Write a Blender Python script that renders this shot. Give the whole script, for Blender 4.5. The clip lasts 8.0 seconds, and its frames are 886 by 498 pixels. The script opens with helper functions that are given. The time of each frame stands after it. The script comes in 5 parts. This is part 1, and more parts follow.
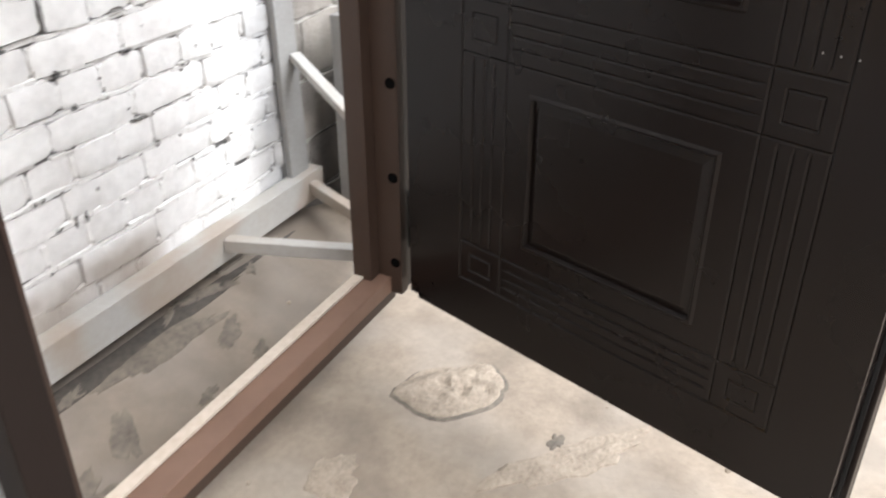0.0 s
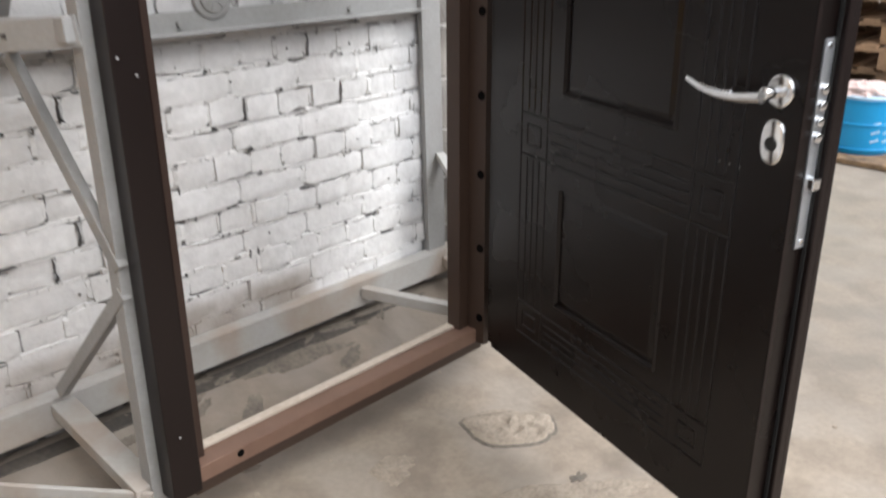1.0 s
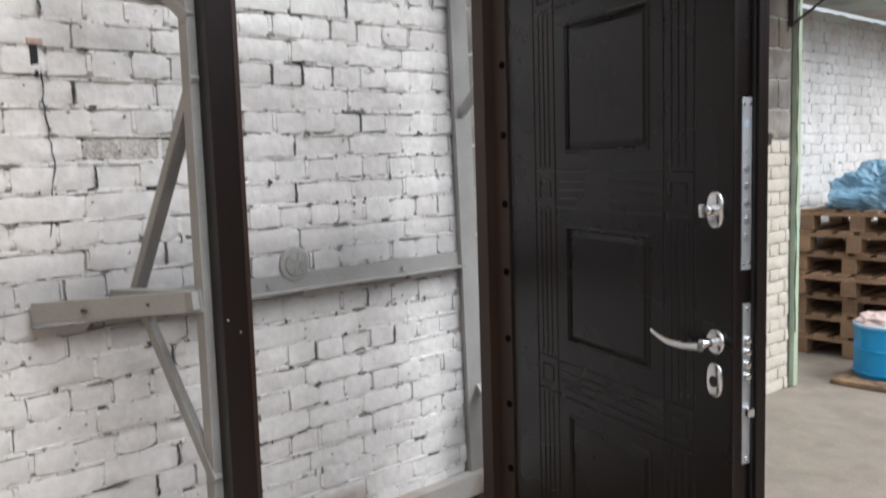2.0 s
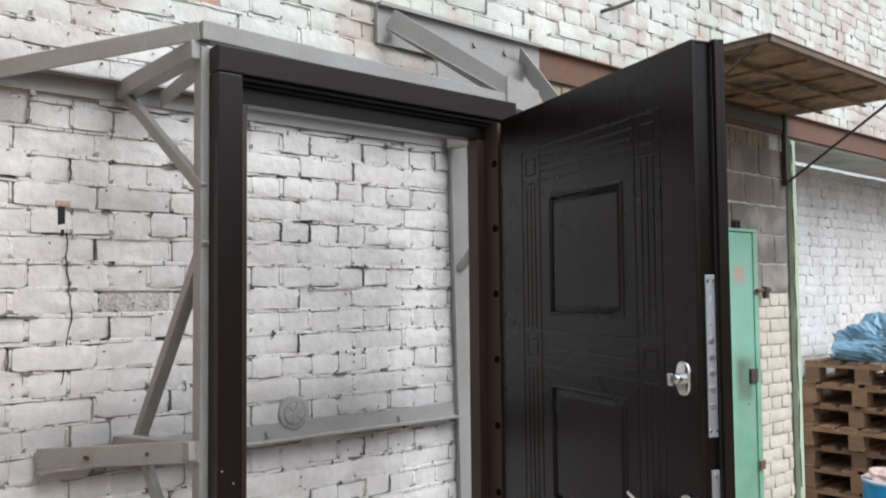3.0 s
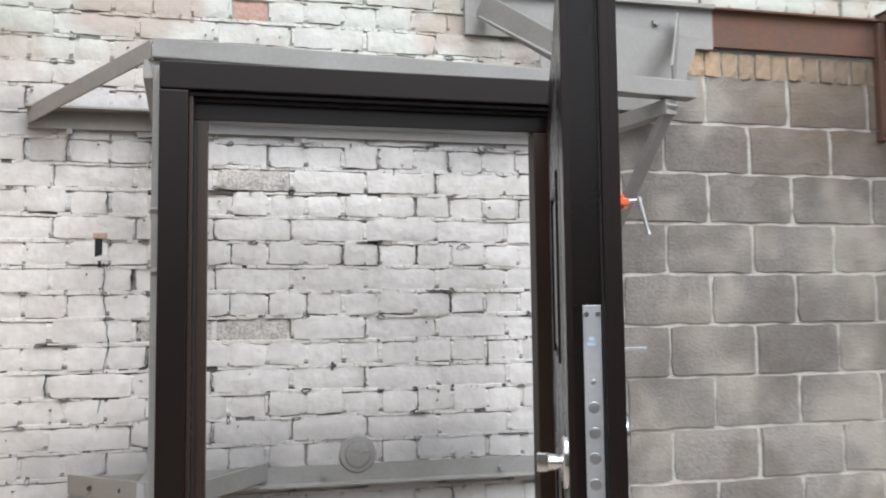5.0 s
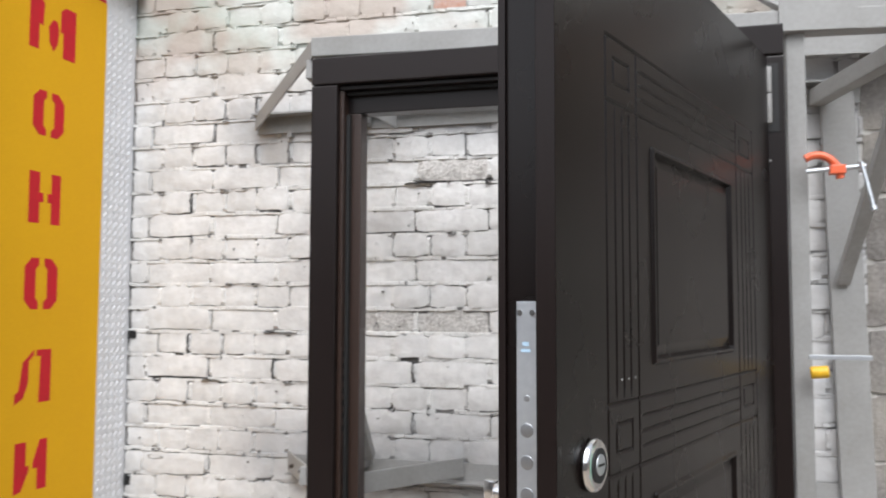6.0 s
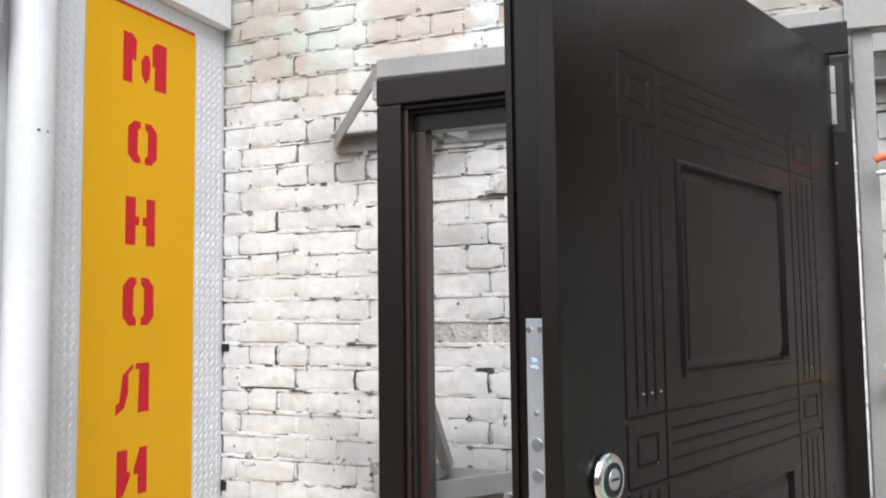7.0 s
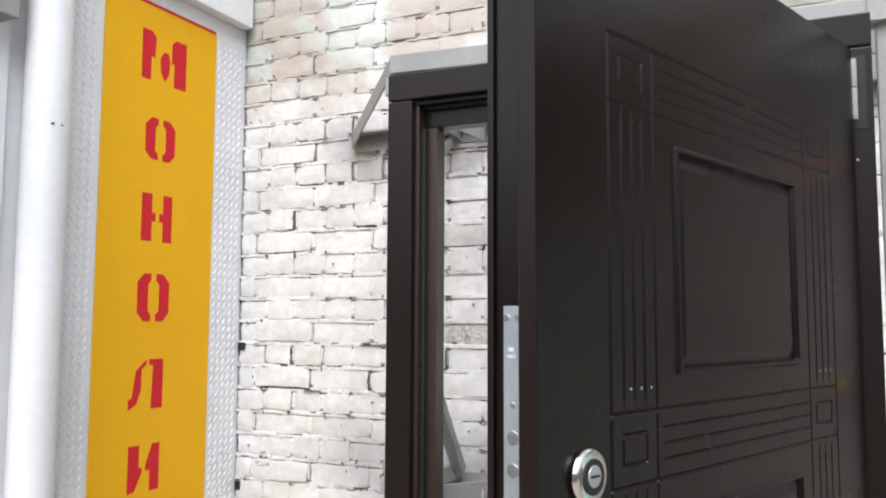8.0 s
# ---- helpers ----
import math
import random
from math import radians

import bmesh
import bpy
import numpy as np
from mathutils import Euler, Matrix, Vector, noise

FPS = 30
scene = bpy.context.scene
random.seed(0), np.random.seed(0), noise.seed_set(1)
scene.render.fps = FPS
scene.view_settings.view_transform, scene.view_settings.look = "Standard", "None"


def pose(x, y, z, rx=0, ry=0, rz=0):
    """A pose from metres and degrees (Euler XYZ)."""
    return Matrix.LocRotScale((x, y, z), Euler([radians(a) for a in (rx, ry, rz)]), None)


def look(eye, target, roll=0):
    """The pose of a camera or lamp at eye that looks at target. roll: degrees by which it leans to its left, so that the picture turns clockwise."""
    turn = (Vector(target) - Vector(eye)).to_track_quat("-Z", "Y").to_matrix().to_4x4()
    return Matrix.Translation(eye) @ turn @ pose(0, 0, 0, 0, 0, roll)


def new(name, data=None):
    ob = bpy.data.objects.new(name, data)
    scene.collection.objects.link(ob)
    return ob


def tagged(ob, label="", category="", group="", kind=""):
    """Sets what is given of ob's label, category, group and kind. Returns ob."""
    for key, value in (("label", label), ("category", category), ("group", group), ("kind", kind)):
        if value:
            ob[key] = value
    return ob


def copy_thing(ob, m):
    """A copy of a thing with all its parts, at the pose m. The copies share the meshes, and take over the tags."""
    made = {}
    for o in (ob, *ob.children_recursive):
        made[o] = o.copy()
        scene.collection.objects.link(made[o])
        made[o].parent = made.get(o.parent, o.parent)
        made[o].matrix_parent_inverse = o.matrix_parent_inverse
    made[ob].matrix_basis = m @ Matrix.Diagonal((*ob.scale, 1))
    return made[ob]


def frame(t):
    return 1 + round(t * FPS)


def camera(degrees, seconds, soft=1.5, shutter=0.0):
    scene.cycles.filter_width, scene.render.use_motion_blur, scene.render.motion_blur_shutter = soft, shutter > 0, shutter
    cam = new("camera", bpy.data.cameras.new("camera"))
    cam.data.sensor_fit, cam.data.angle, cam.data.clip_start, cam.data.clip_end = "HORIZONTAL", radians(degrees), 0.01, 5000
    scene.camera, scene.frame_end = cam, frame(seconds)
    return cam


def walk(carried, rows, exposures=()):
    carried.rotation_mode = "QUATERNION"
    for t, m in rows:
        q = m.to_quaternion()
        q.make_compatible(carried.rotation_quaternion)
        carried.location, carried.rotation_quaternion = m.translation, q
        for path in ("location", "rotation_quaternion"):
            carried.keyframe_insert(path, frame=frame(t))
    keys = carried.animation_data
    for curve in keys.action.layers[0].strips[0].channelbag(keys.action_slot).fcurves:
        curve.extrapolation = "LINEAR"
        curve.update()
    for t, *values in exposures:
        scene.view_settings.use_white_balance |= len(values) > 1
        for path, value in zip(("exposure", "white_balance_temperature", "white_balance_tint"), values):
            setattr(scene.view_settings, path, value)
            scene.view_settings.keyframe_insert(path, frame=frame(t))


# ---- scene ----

# ---- camera and its walk ----
cam = camera(54.97, 8.0, soft=1.9, shutter=0.35)
ROWS = [
    (0.0, -0.490, -0.839, 1.256, -64.05, -29.49, 0.06),
    (0.5, -0.593, -1.148, 1.249, -52.37, -27.81, 0.17),
    (1.0, -0.695, -1.462, 1.339, -46.40, -21.26, -0.40),
    (1.5, -0.841, -1.716, 1.412, -42.95, -13.47, -0.39),
    (2.0, -0.969, -1.848, 1.487, -42.44, -6.14, -1.76),
    (2.2, -0.986, -1.891, 1.506, -42.18, -3.83, -1.70),
    (3.3, -1.001, -2.037, 1.569, -40.50, 4.17, 0.23),
    (3.5, -0.895, -2.074, 1.572, -37.98, 3.80, -0.15),
    (4.0, -0.542, -2.207, 1.571, -30.12, 3.31, 0.15),
    (4.2, -0.396, -2.254, 1.583, -26.77, 3.02, 0.45),
    (5.3, 0.456, -2.031, 1.580, -4.95, 4.65, -0.07),
    (5.5, 0.620, -1.976, 1.586, 1.74, 4.56, 0.84),
    (6.0, 0.848, -1.940, 1.584, 14.66, 3.86, 0.16),
    (6.5, 0.924, -1.916, 1.584, 19.65, 2.32, -0.79),
    (7.0, 0.974, -1.938, 1.597, 22.25, 4.35, -0.69),
    (7.5, 1.001, -1.929, 1.603, 23.63, 5.96, -0.36),
    (8.0, 1.026, -1.873, 1.570, 24.90, 5.01, 0.25),
]
walk(cam, [(t, pose(x, y, z, 90 + pitch, 0, yaw) @ pose(0, 0, 0, 0, 0, roll)) for t, x, y, z, yaw, pitch, roll in ROWS],
     exposures=((0.0, 1.84, 6200, 10), (0.6, 1.70, 6200, 10), (1.0, 1.36, 6200, 10), (1.5, 1.05, 6150, 10), (2.2, 0.94, 6150, 10), (4.2, 0.98, 6150, 10), (5.5, 1.02, 6200, 10), (6.3, 1.2, 6150, 10), (8.0, 1.34, 6120, 10)))

# ---- world, sun ----
world = bpy.data.worlds.new("overcast_sky")
scene.world = world
world.use_nodes = True
wn, wl = world.node_tree.nodes, world.node_tree.links
sky = wn.new("ShaderNodeTexSky")
sky.sky_type = "NISHITA"
sky.sun_disc = False
sky.sun_elevation, sky.sun_rotation = radians(58), radians(200)
sky.dust_density, sky.air_density = 4.0, 1.2
grey = wn.new("ShaderNodeHueSaturation")
grey.inputs["Saturation"].default_value = 0.25
wl.new(sky.outputs[0], grey.inputs["Color"])
wl.new(grey.outputs[0], wn["Background"].inputs["Color"])
wn["Background"].inputs["Strength"].default_value = 0.11
sun = new("sun", bpy.data.lights.new("sun", "SUN"))
sun.data.energy, sun.data.angle, sun.data.color = 1.3, radians(40), (1.0, 0.985, 0.96)
sun.matrix_world = look((3.0, -5.4, 6.2), (0, 0, 0))

# ---- materials ----


def mat(name, base, other=None, rough=0.6, metal=0.0, scale=6.0, fine=60.0, mix=0.5, bump=0.15, rough_var=0.1, per_piece=0.0, spec=0.5):
    """A surface of two colours mixed by coarse and fine noise, with bump and a varied gloss."""
    m = bpy.data.materials.new(name)
    m.use_nodes = True
    n, l = m.node_tree.nodes, m.node_tree.links
    b = n["Principled BSDF"]
    other = other or tuple(c * 0.75 for c in base)
    big, small = n.new("ShaderNodeTexNoise"), n.new("ShaderNodeTexNoise")
    big.inputs["Scale"].default_value, big.inputs["Detail"].default_value = scale, 6
    small.inputs["Scale"].default_value, small.inputs["Detail"].default_value = fine, 4
    world_at = n.new("ShaderNodeNewGeometry")
    for t in (big, small):
        l.new(world_at.outputs["Position"], t.inputs["Vector"])
    ramp = n.new("ShaderNodeValToRGB")
    ramp.color_ramp.elements[0].position, ramp.color_ramp.elements[1].position = 0.5 - 0.18, 0.5 + 0.18
    ramp.color_ramp.elements[0].color = (*other, 1)
    ramp.color_ramp.elements[1].color = (*base, 1)
    add = n.new("ShaderNodeMix")
    add.data_type = "FLOAT"
    add.inputs[0].default_value = mix
    l.new(big.outputs["Fac"], add.inputs[2])
    l.new(small.outputs["Fac"], add.inputs[3])
    l.new(add.outputs[0], ramp.inputs["Fac"])
    out = ramp.outputs["Color"]
    if per_piece:
        info, hsv, rng = n.new("ShaderNodeObjectInfo"), n.new("ShaderNodeHueSaturation"), n.new("ShaderNodeMapRange")
        rng.inputs["To Min"].default_value, rng.inputs["To Max"].default_value = 1 - per_piece, 1 + per_piece
        l.new(info.outputs["Random"], rng.inputs["Value"])
        l.new(rng.outputs[0], hsv.inputs["Value"])
        l.new(out, hsv.inputs["Color"])
        out = hsv.outputs["Color"]
    l.new(out, b.inputs["Base Color"])
    r = n.new("ShaderNodeMapRange")
    r.inputs["To Min"].default_value, r.inputs["To Max"].default_value = max(0.03, rough - rough_var), min(1, rough + rough_var)
    l.new(big.outputs["Fac"], r.inputs["Value"])
    l.new(r.outputs[0], b.inputs["Roughness"])
    b.inputs["Metallic"].default_value = metal
    b.inputs["Specular IOR Level"].default_value = spec
    if bump:
        bp = n.new("ShaderNodeBump")
        bp.inputs["Strength"].default_value, bp.inputs["Distance"].default_value = bump, 0.01
        l.new(add.outputs[0], bp.inputs["Height"])
        l.new(bp.outputs[0], b.inputs["Normal"])
    return m


def link_mask(m, x0, x1, z0, z1, soft, colour, strength, scale=5.0, second="Z"):
    """Another colour, soft-edged, over a stretch (x0..x1, z0..z1) of wall: overspray, dirt, painted shade."""
    n, l = m.node_tree.nodes, m.node_tree.links
    b = n["Principled BSDF"]
    geo, sep = n.new("ShaderNodeNewGeometry"), n.new("ShaderNodeSeparateXYZ")
    l.new(geo.outputs["Position"], sep.inputs[0])
    parts = []
    for axis, lo, hi in (("X", x0, x1), (second, z0, z1)):
        for edge, sign in ((lo, 1), (hi, -1)):
            r = n.new("ShaderNodeMapRange")
            r.interpolation_type = "SMOOTHSTEP"
            r.inputs["From Min"].default_value = edge - soft * sign
            r.inputs["From Max"].default_value = edge + soft * sign * 0.3
            l.new(sep.outputs[axis], r.inputs["Value"])
            parts.append(r.outputs[0])
    value = parts[0]
    for p in parts[1:]:
        k = n.new("ShaderNodeMath")
        k.operation = "MULTIPLY"
        l.new(value, k.inputs[0])
        l.new(p, k.inputs[1])
        value = k.outputs[0]
    noise_ = n.new("ShaderNodeTexNoise")
    noise_.inputs["Scale"].default_value = scale
    l.new(geo.outputs["Position"], noise_.inputs["Vector"])
    rr = n.new("ShaderNodeMapRange")
    rr.inputs["From Min"].default_value, rr.inputs["From Max"].default_value = (0.47, 0.62) if scale < 5.0 else (0.3, 0.62)
    rr.inputs["To Max"].default_value = strength
    rr.inputs["To Min"].default_value = strength * (0.0 if scale < 5.0 else 0.55)
    l.new(noise_.outputs["Fac"], rr.inputs["Value"])
    k = n.new("ShaderNodeMath")
    k.operation = "MULTIPLY"
    l.new(value, k.inputs[0])
    l.new(rr.outputs[0], k.inputs[1])
    mixer = n.new("ShaderNodeMix")
    mixer.data_type = "RGBA"
    old = b.inputs["Base Color"].links[0].from_socket
    l.new(k.outputs[0], mixer.inputs[0])
    l.new(old, mixer.inputs[6])
    mixer.inputs[7].default_value = (*colour, 1)
    l.new(mixer.outputs[2], b.inputs["Base Color"])


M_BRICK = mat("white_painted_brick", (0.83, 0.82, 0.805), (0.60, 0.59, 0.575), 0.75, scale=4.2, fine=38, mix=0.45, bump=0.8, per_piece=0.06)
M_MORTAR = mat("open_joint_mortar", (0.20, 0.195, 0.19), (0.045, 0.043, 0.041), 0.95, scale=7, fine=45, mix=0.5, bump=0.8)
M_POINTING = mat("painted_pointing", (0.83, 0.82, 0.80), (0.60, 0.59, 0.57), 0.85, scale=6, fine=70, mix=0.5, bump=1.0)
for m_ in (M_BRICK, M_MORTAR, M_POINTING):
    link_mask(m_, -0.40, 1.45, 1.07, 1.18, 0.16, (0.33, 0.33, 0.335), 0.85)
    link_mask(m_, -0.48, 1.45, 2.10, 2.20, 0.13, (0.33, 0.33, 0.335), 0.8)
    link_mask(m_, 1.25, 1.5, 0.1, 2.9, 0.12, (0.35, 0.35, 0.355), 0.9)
    link_mask(m_, -1.2, 0.80, 0.15, 0.315, 0.04, (0.33, 0.29, 0.25), 0.95, 9.0)
    link_mask(m_, -1.2, 7.0, 0.3, 2.6, 0.2, (0.50, 0.48, 0.46), 0.32, 3.9)
    # painted shade plus dirt: blackens the wall's foot behind the base rail
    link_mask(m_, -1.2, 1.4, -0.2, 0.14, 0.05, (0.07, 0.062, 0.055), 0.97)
    link_mask(m_, -1.2, 9.0, 2.50, 6.0, 0.3, (0.42, 0.48, 0.40), 0.70, 2.3)
    link_mask(m_, -1.2, 9.0, 2.50, 6.0, 0.25, (0.50, 0.53, 0.48), 0.62, 5.5)
    link_mask(m_, -1.2, 9.0, 2.42, 6.0, 0.3, (0.44, 0.33, 0.28), 0.6, 4.7)
# for the unseen added walls; its tone sets their bounce and reflections
M_YARD = mat("added_yard_wall", (0.34, 0.33, 0.32), (0.26, 0.25, 0.24), 0.9, scale=1.2, fine=20, bump=0.2)
M_BARE = mat("bare_red_brick", (0.42, 0.20, 0.14), (0.5, 0.42, 0.37), 0.9, scale=12, fine=70, bump=0.6)
M_BROKEN = mat("broken_brick", (0.74, 0.72, 0.69), (0.30, 0.28, 0.26), 0.95, scale=26, fine=110, bump=1.0)
M_PIT = mat("pitted_brick", (0.46, 0.44, 0.42), (0.07, 0.065, 0.06), 0.95, scale=11, fine=60, bump=0.9)
M_HOLE = mat("black_hole", (0.003, 0.003, 0.003), rough=0.95, bump=0.0, spec=0.05)
M_BLOCK = mat("cinder_block", (0.265, 0.248, 0.23), (0.15, 0.138, 0.128), 0.95, scale=5, fine=110, mix=0.6, bump=0.6, per_piece=0.16)
M_BLOCK_JOINT = mat("block_mortar", (0.56, 0.54, 0.50), (0.34, 0.325, 0.30), 0.95, scale=9, fine=70, bump=0.6)
link_mask(M_BLOCK, 1.2, 4.1, -0.2, 2.6, 0.2, (0.36, 0.33, 0.29), 0.7, 3.6)
link_mask(M_BLOCK, 1.2, 4.1, -0.2, 2.6, 0.2, (0.12, 0.105, 0.09), 0.5, 4.3)
M_SOLDIER = mat("yellow_brick", (0.52, 0.38, 0.24), (0.36, 0.27, 0.19), 0.9, scale=7, fine=60, bump=0.4, per_piece=0.15)
# soldier bricks and upper blocks turn darker brown below the lintel
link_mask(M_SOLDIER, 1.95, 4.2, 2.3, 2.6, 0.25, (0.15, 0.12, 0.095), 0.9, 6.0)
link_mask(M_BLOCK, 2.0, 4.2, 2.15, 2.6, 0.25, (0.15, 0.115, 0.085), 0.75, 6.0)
M_CREAM = mat("cream_brick", (0.66, 0.61, 0.52), (0.50, 0.46, 0.39), 0.9, scale=7, fine=60, bump=0.35, per_piece=0.08)
M_FLOOR = mat("dusty_concrete", (0.355, 0.292, 0.226), (0.245, 0.202, 0.160), 0.92, scale=4.5, fine=55, mix=0.5, bump=0.6)
M_PLASTER = mat("dried_mortar", (0.40, 0.335, 0.265), (0.235, 0.193, 0.15), 0.95, scale=22, fine=90, bump=0.9)
M_STAIN = mat("damp_stain", (0.095, 0.081, 0.066), (0.205, 0.173, 0.138), 0.8, scale=14, fine=70, bump=0.3)
M_RAIL_SHADE = mat("rail_shade_and_dirt", (0.035, 0.031, 0.027), (0.085, 0.073, 0.060), 0.8, scale=9, fine=70, bump=0.3)
# floor darker along the foot of the wall, behind the door frame
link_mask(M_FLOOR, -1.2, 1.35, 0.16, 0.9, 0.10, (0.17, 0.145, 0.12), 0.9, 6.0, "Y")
link_mask(M_FLOOR, -3.0, 7.0, -6.0, 2.0, 0.2, (0.17, 0.14, 0.11), 0.50, 4.9, "Y")
link_mask(M_FLOOR, -3.0, 7.0, -6.0, 2.0, 0.2, (0.37, 0.33, 0.285), 0.35, 3.3, "Y")
# floor darker and greyer beyond x 1.9
link_mask(M_FLOOR, 1.9, 9.0, -9.0, 2.0, 0.7, (0.185, 0.165, 0.142), 0.62, 6.0, "Y")
M_STEEL = mat("grey_painted_steel", (0.315, 0.312, 0.305), (0.235, 0.230, 0.218), 0.55, scale=7, fine=90, mix=0.35, bump=0.06)
M_STEEL_WORN = mat("worn_grey_steel", (0.41, 0.405, 0.39), (0.34, 0.32, 0.285), 0.65, scale=6, fine=60, mix=0.35, bump=0.1)
link_mask(M_STEEL_WORN, -2, 3, -1, 3, 0.2, (0.27, 0.17, 0.10), 0.40, 4.9)
M_RUST = mat("rusty_steel", (0.17, 0.078, 0.048), (0.10, 0.07, 0.058), 0.85, scale=8, fine=60, bump=0.3)
M_DOOR = mat("dark_brown_powder_coat", (0.0058, 0.0033, 0.0028), (0.0044, 0.0026, 0.0023), 0.28, scale=5, fine=400, mix=0.5, bump=0.04, rough_var=0.05, spec=0.29)
M_CASING = mat("dark_brown_frame_paint", (0.0110, 0.0066, 0.0058), (0.0085, 0.0053, 0.0048), 0.33, scale=4, fine=300, mix=0.5, bump=0.04, rough_var=0.05, spec=0.26)
# rebates: the frame's brown paint, lightened for the light on its sides
M_REBATE_DARK = mat("frame_paint_half_lit_tone", (0.036, 0.019, 0.013), (0.026, 0.014, 0.010), 0.4, scale=4, fine=200, bump=0.05)
M_REBATE = mat("frame_paint_lit_tone", (0.043, 0.024, 0.0155), (0.031, 0.018, 0.012), 0.5, scale=4, fine=200, bump=0.05)
# sill: brown paint with the light that falls on it put into the colour
M_SILL = mat("lit_brown_sill", (0.185, 0.110, 0.078), (0.130, 0.075, 0.052), 0.55, scale=3, fine=25, mix=0.25, bump=0.03)
M_SILL_TOP = mat("pale_sill_top", (0.55, 0.48, 0.40), (0.42, 0.35, 0.28), 0.8, scale=8, fine=60, bump=0.1)
M_SEAL = mat("black_rubber", (0.012, 0.012, 0.012), rough=0.7, bump=0.02)
M_CHROME = mat("chrome", (0.82, 0.82, 0.82), (0.78, 0.78, 0.78), 0.12, metal=1.0, bump=0.0, rough_var=0.04)
M_ZINC = mat("zinc_plate", (0.55, 0.57, 0.59), (0.47, 0.49, 0.52), 0.42, metal=0.85, scale=14, fine=120, bump=0.03)
M_ZINC_DARK = mat("dull_zinc_bolt", (0.47, 0.48, 0.50), rough=0.35, metal=0.9, bump=0.0)
M_YELLOW = mat("yellow_sign_paint", (0.78, 0.42, 0.008), (0.71, 0.37, 0.007), 0.75, scale=2, fine=200, bump=0.03, spec=0.15)
M_RED = mat("red_stencil_paint", (0.60, 0.022, 0.030), (0.50, 0.020, 0.030), 0.75, scale=14, fine=80, bump=0.15, spec=0.15)
M_WHITE_METAL = mat("white_painted_metal", (0.76, 0.76, 0.77), (0.66, 0.66, 0.67), 0.45, scale=2.5, fine=40, mix=0.3, bump=0.06)
M_CHECKER = mat("white_painted_tread_plate", (0.74, 0.74, 0.75), (0.62, 0.62, 0.63), 0.5, scale=4, fine=60, mix=0.3, bump=0.05)
M_GREEN = mat("mint_green_paint", (0.265, 0.49, 0.395), (0.22, 0.43, 0.34), 0.5, scale=2.2, fine=50, mix=0.3, bump=0.08)
link_mask(M_GREEN, 2.0, 4.3, -0.2, 2.3, 0.2, (0.15, 0.36, 0.23), 0.4, 3.4)
link_mask(M_GREEN, 2.0, 4.3, -0.2, 2.3, 0.2, (0.22, 0.17, 0.10), 0.16, 4.6)
link_mask(M_GREEN, 3.40, 3.70, 0.1, 1.15, 0.12, (0.10, 0.24, 0.15), 0.6, 7.0)
link_mask(M_GREEN, 3.44, 3.56, 0.95, 1.14, 0.05, (0.09, 0.10, 0.08), 0.7, 8.0)
link_mask(M_GREEN, 3.42, 3.52, 1.60, 1.68, 0.03, (0.50, 0.26, 0.22), 0.7, 8.0)
M_GREEN_OLD = mat("flaking_green_paint", (0.42, 0.60, 0.47), (0.42, 0.42, 0.28), 0.7, scale=5, fine=50, bump=0.2)
M_HEADER = mat("dark_green_board", (0.10, 0.135, 0.11), (0.13, 0.10, 0.075), 0.8, scale=4, fine=40, bump=0.2)
M_CANOPY = mat("rotten_brown_board", (0.40, 0.26, 0.15), (0.025, 0.017, 0.012), 0.85, scale=5.5, fine=24, mix=0.3, bump=0.4)
M_CANOPY_EDGE = mat("weathered_canopy_edge", (0.19, 0.14, 0.105), (0.10, 0.07, 0.05), 0.85, scale=9, fine=50, bump=0.3)
M_DARK_IRON = mat("dark_iron", (0.035, 0.032, 0.03), (0.06, 0.04, 0.03), 0.7, bump=0.1)
M_WOOD = mat("pallet_wood", (0.33, 0.21, 0.12), (0.20, 0.125, 0.075), 0.85, scale=5, fine=70, bump=0.3, per_piece=0.25)
M_BLUE = mat("blue_barrel_plastic", (0.012, 0.30, 0.62), (0.010, 0.26, 0.56), 0.35, scale=3, fine=60, bump=0.03)
M_TARP = mat("blue_plastic_film", (0.10, 0.24, 0.36), (0.22, 0.36, 0.46), 0.3, scale=9, fine=40, bump=0.5)
M_RUBBISH = mat("pale_rubbish", (0.66, 0.58, 0.54), (0.55, 0.35, 0.33), 0.8, scale=20, fine=60, bump=0.6)
M_ORANGE = mat("orange_clamp_paint", (0.75, 0.14, 0.045), (0.66, 0.11, 0.04), 0.4, bump=0.03)
M_HANDLE = mat("yellow_plastic", (0.80, 0.46, 0.02), rough=0.4, bump=0.02)
M_BARS = mat("pale_blue_print", (0.45, 0.62, 0.78), rough=0.5, bump=0.0)

# ---- mesh helpers ----


def box(bm, lo, hi):
    v = [bm.verts.new((x, y, z)) for x in (lo[0], hi[0]) for y in (lo[1], hi[1]) for z in (lo[2], hi[2])]
    for f in ((0, 1, 3, 2), (4, 6, 7, 5), (0, 4, 5, 1), (2, 3, 7, 6), (0, 2, 6, 4), (1, 5, 7, 3)):
        bm.faces.new([v[i] for i in f])


def boxes(*pairs, bevel=0.0):
    bm = bmesh.new()
    for lo, hi in pairs:
        box(bm, lo, hi)
    if bevel:
        bmesh.ops.bevel(bm, geom=bm.edges[:], offset=bevel, segments=2, profile=0.6, affect="EDGES")
    return bm


def bar(p, q, w, h, bevel=0.003, up=(0, 0, 1)):
    """A square bar from p to q, w wide across and h high."""
    p, q = Vector(p), Vector(q)
    d = (q - p).normalized()
    side = d.cross(Vector(up)).normalized()
    top = side.cross(d)
    bm = boxes(((0, -w / 2, -h / 2), ((q - p).length, w / 2, h / 2)), bevel=bevel)
    m = Matrix((d, -side, top)).transposed().to_4x4()
    m.translation = p
    bm.transform(m)
    return bm


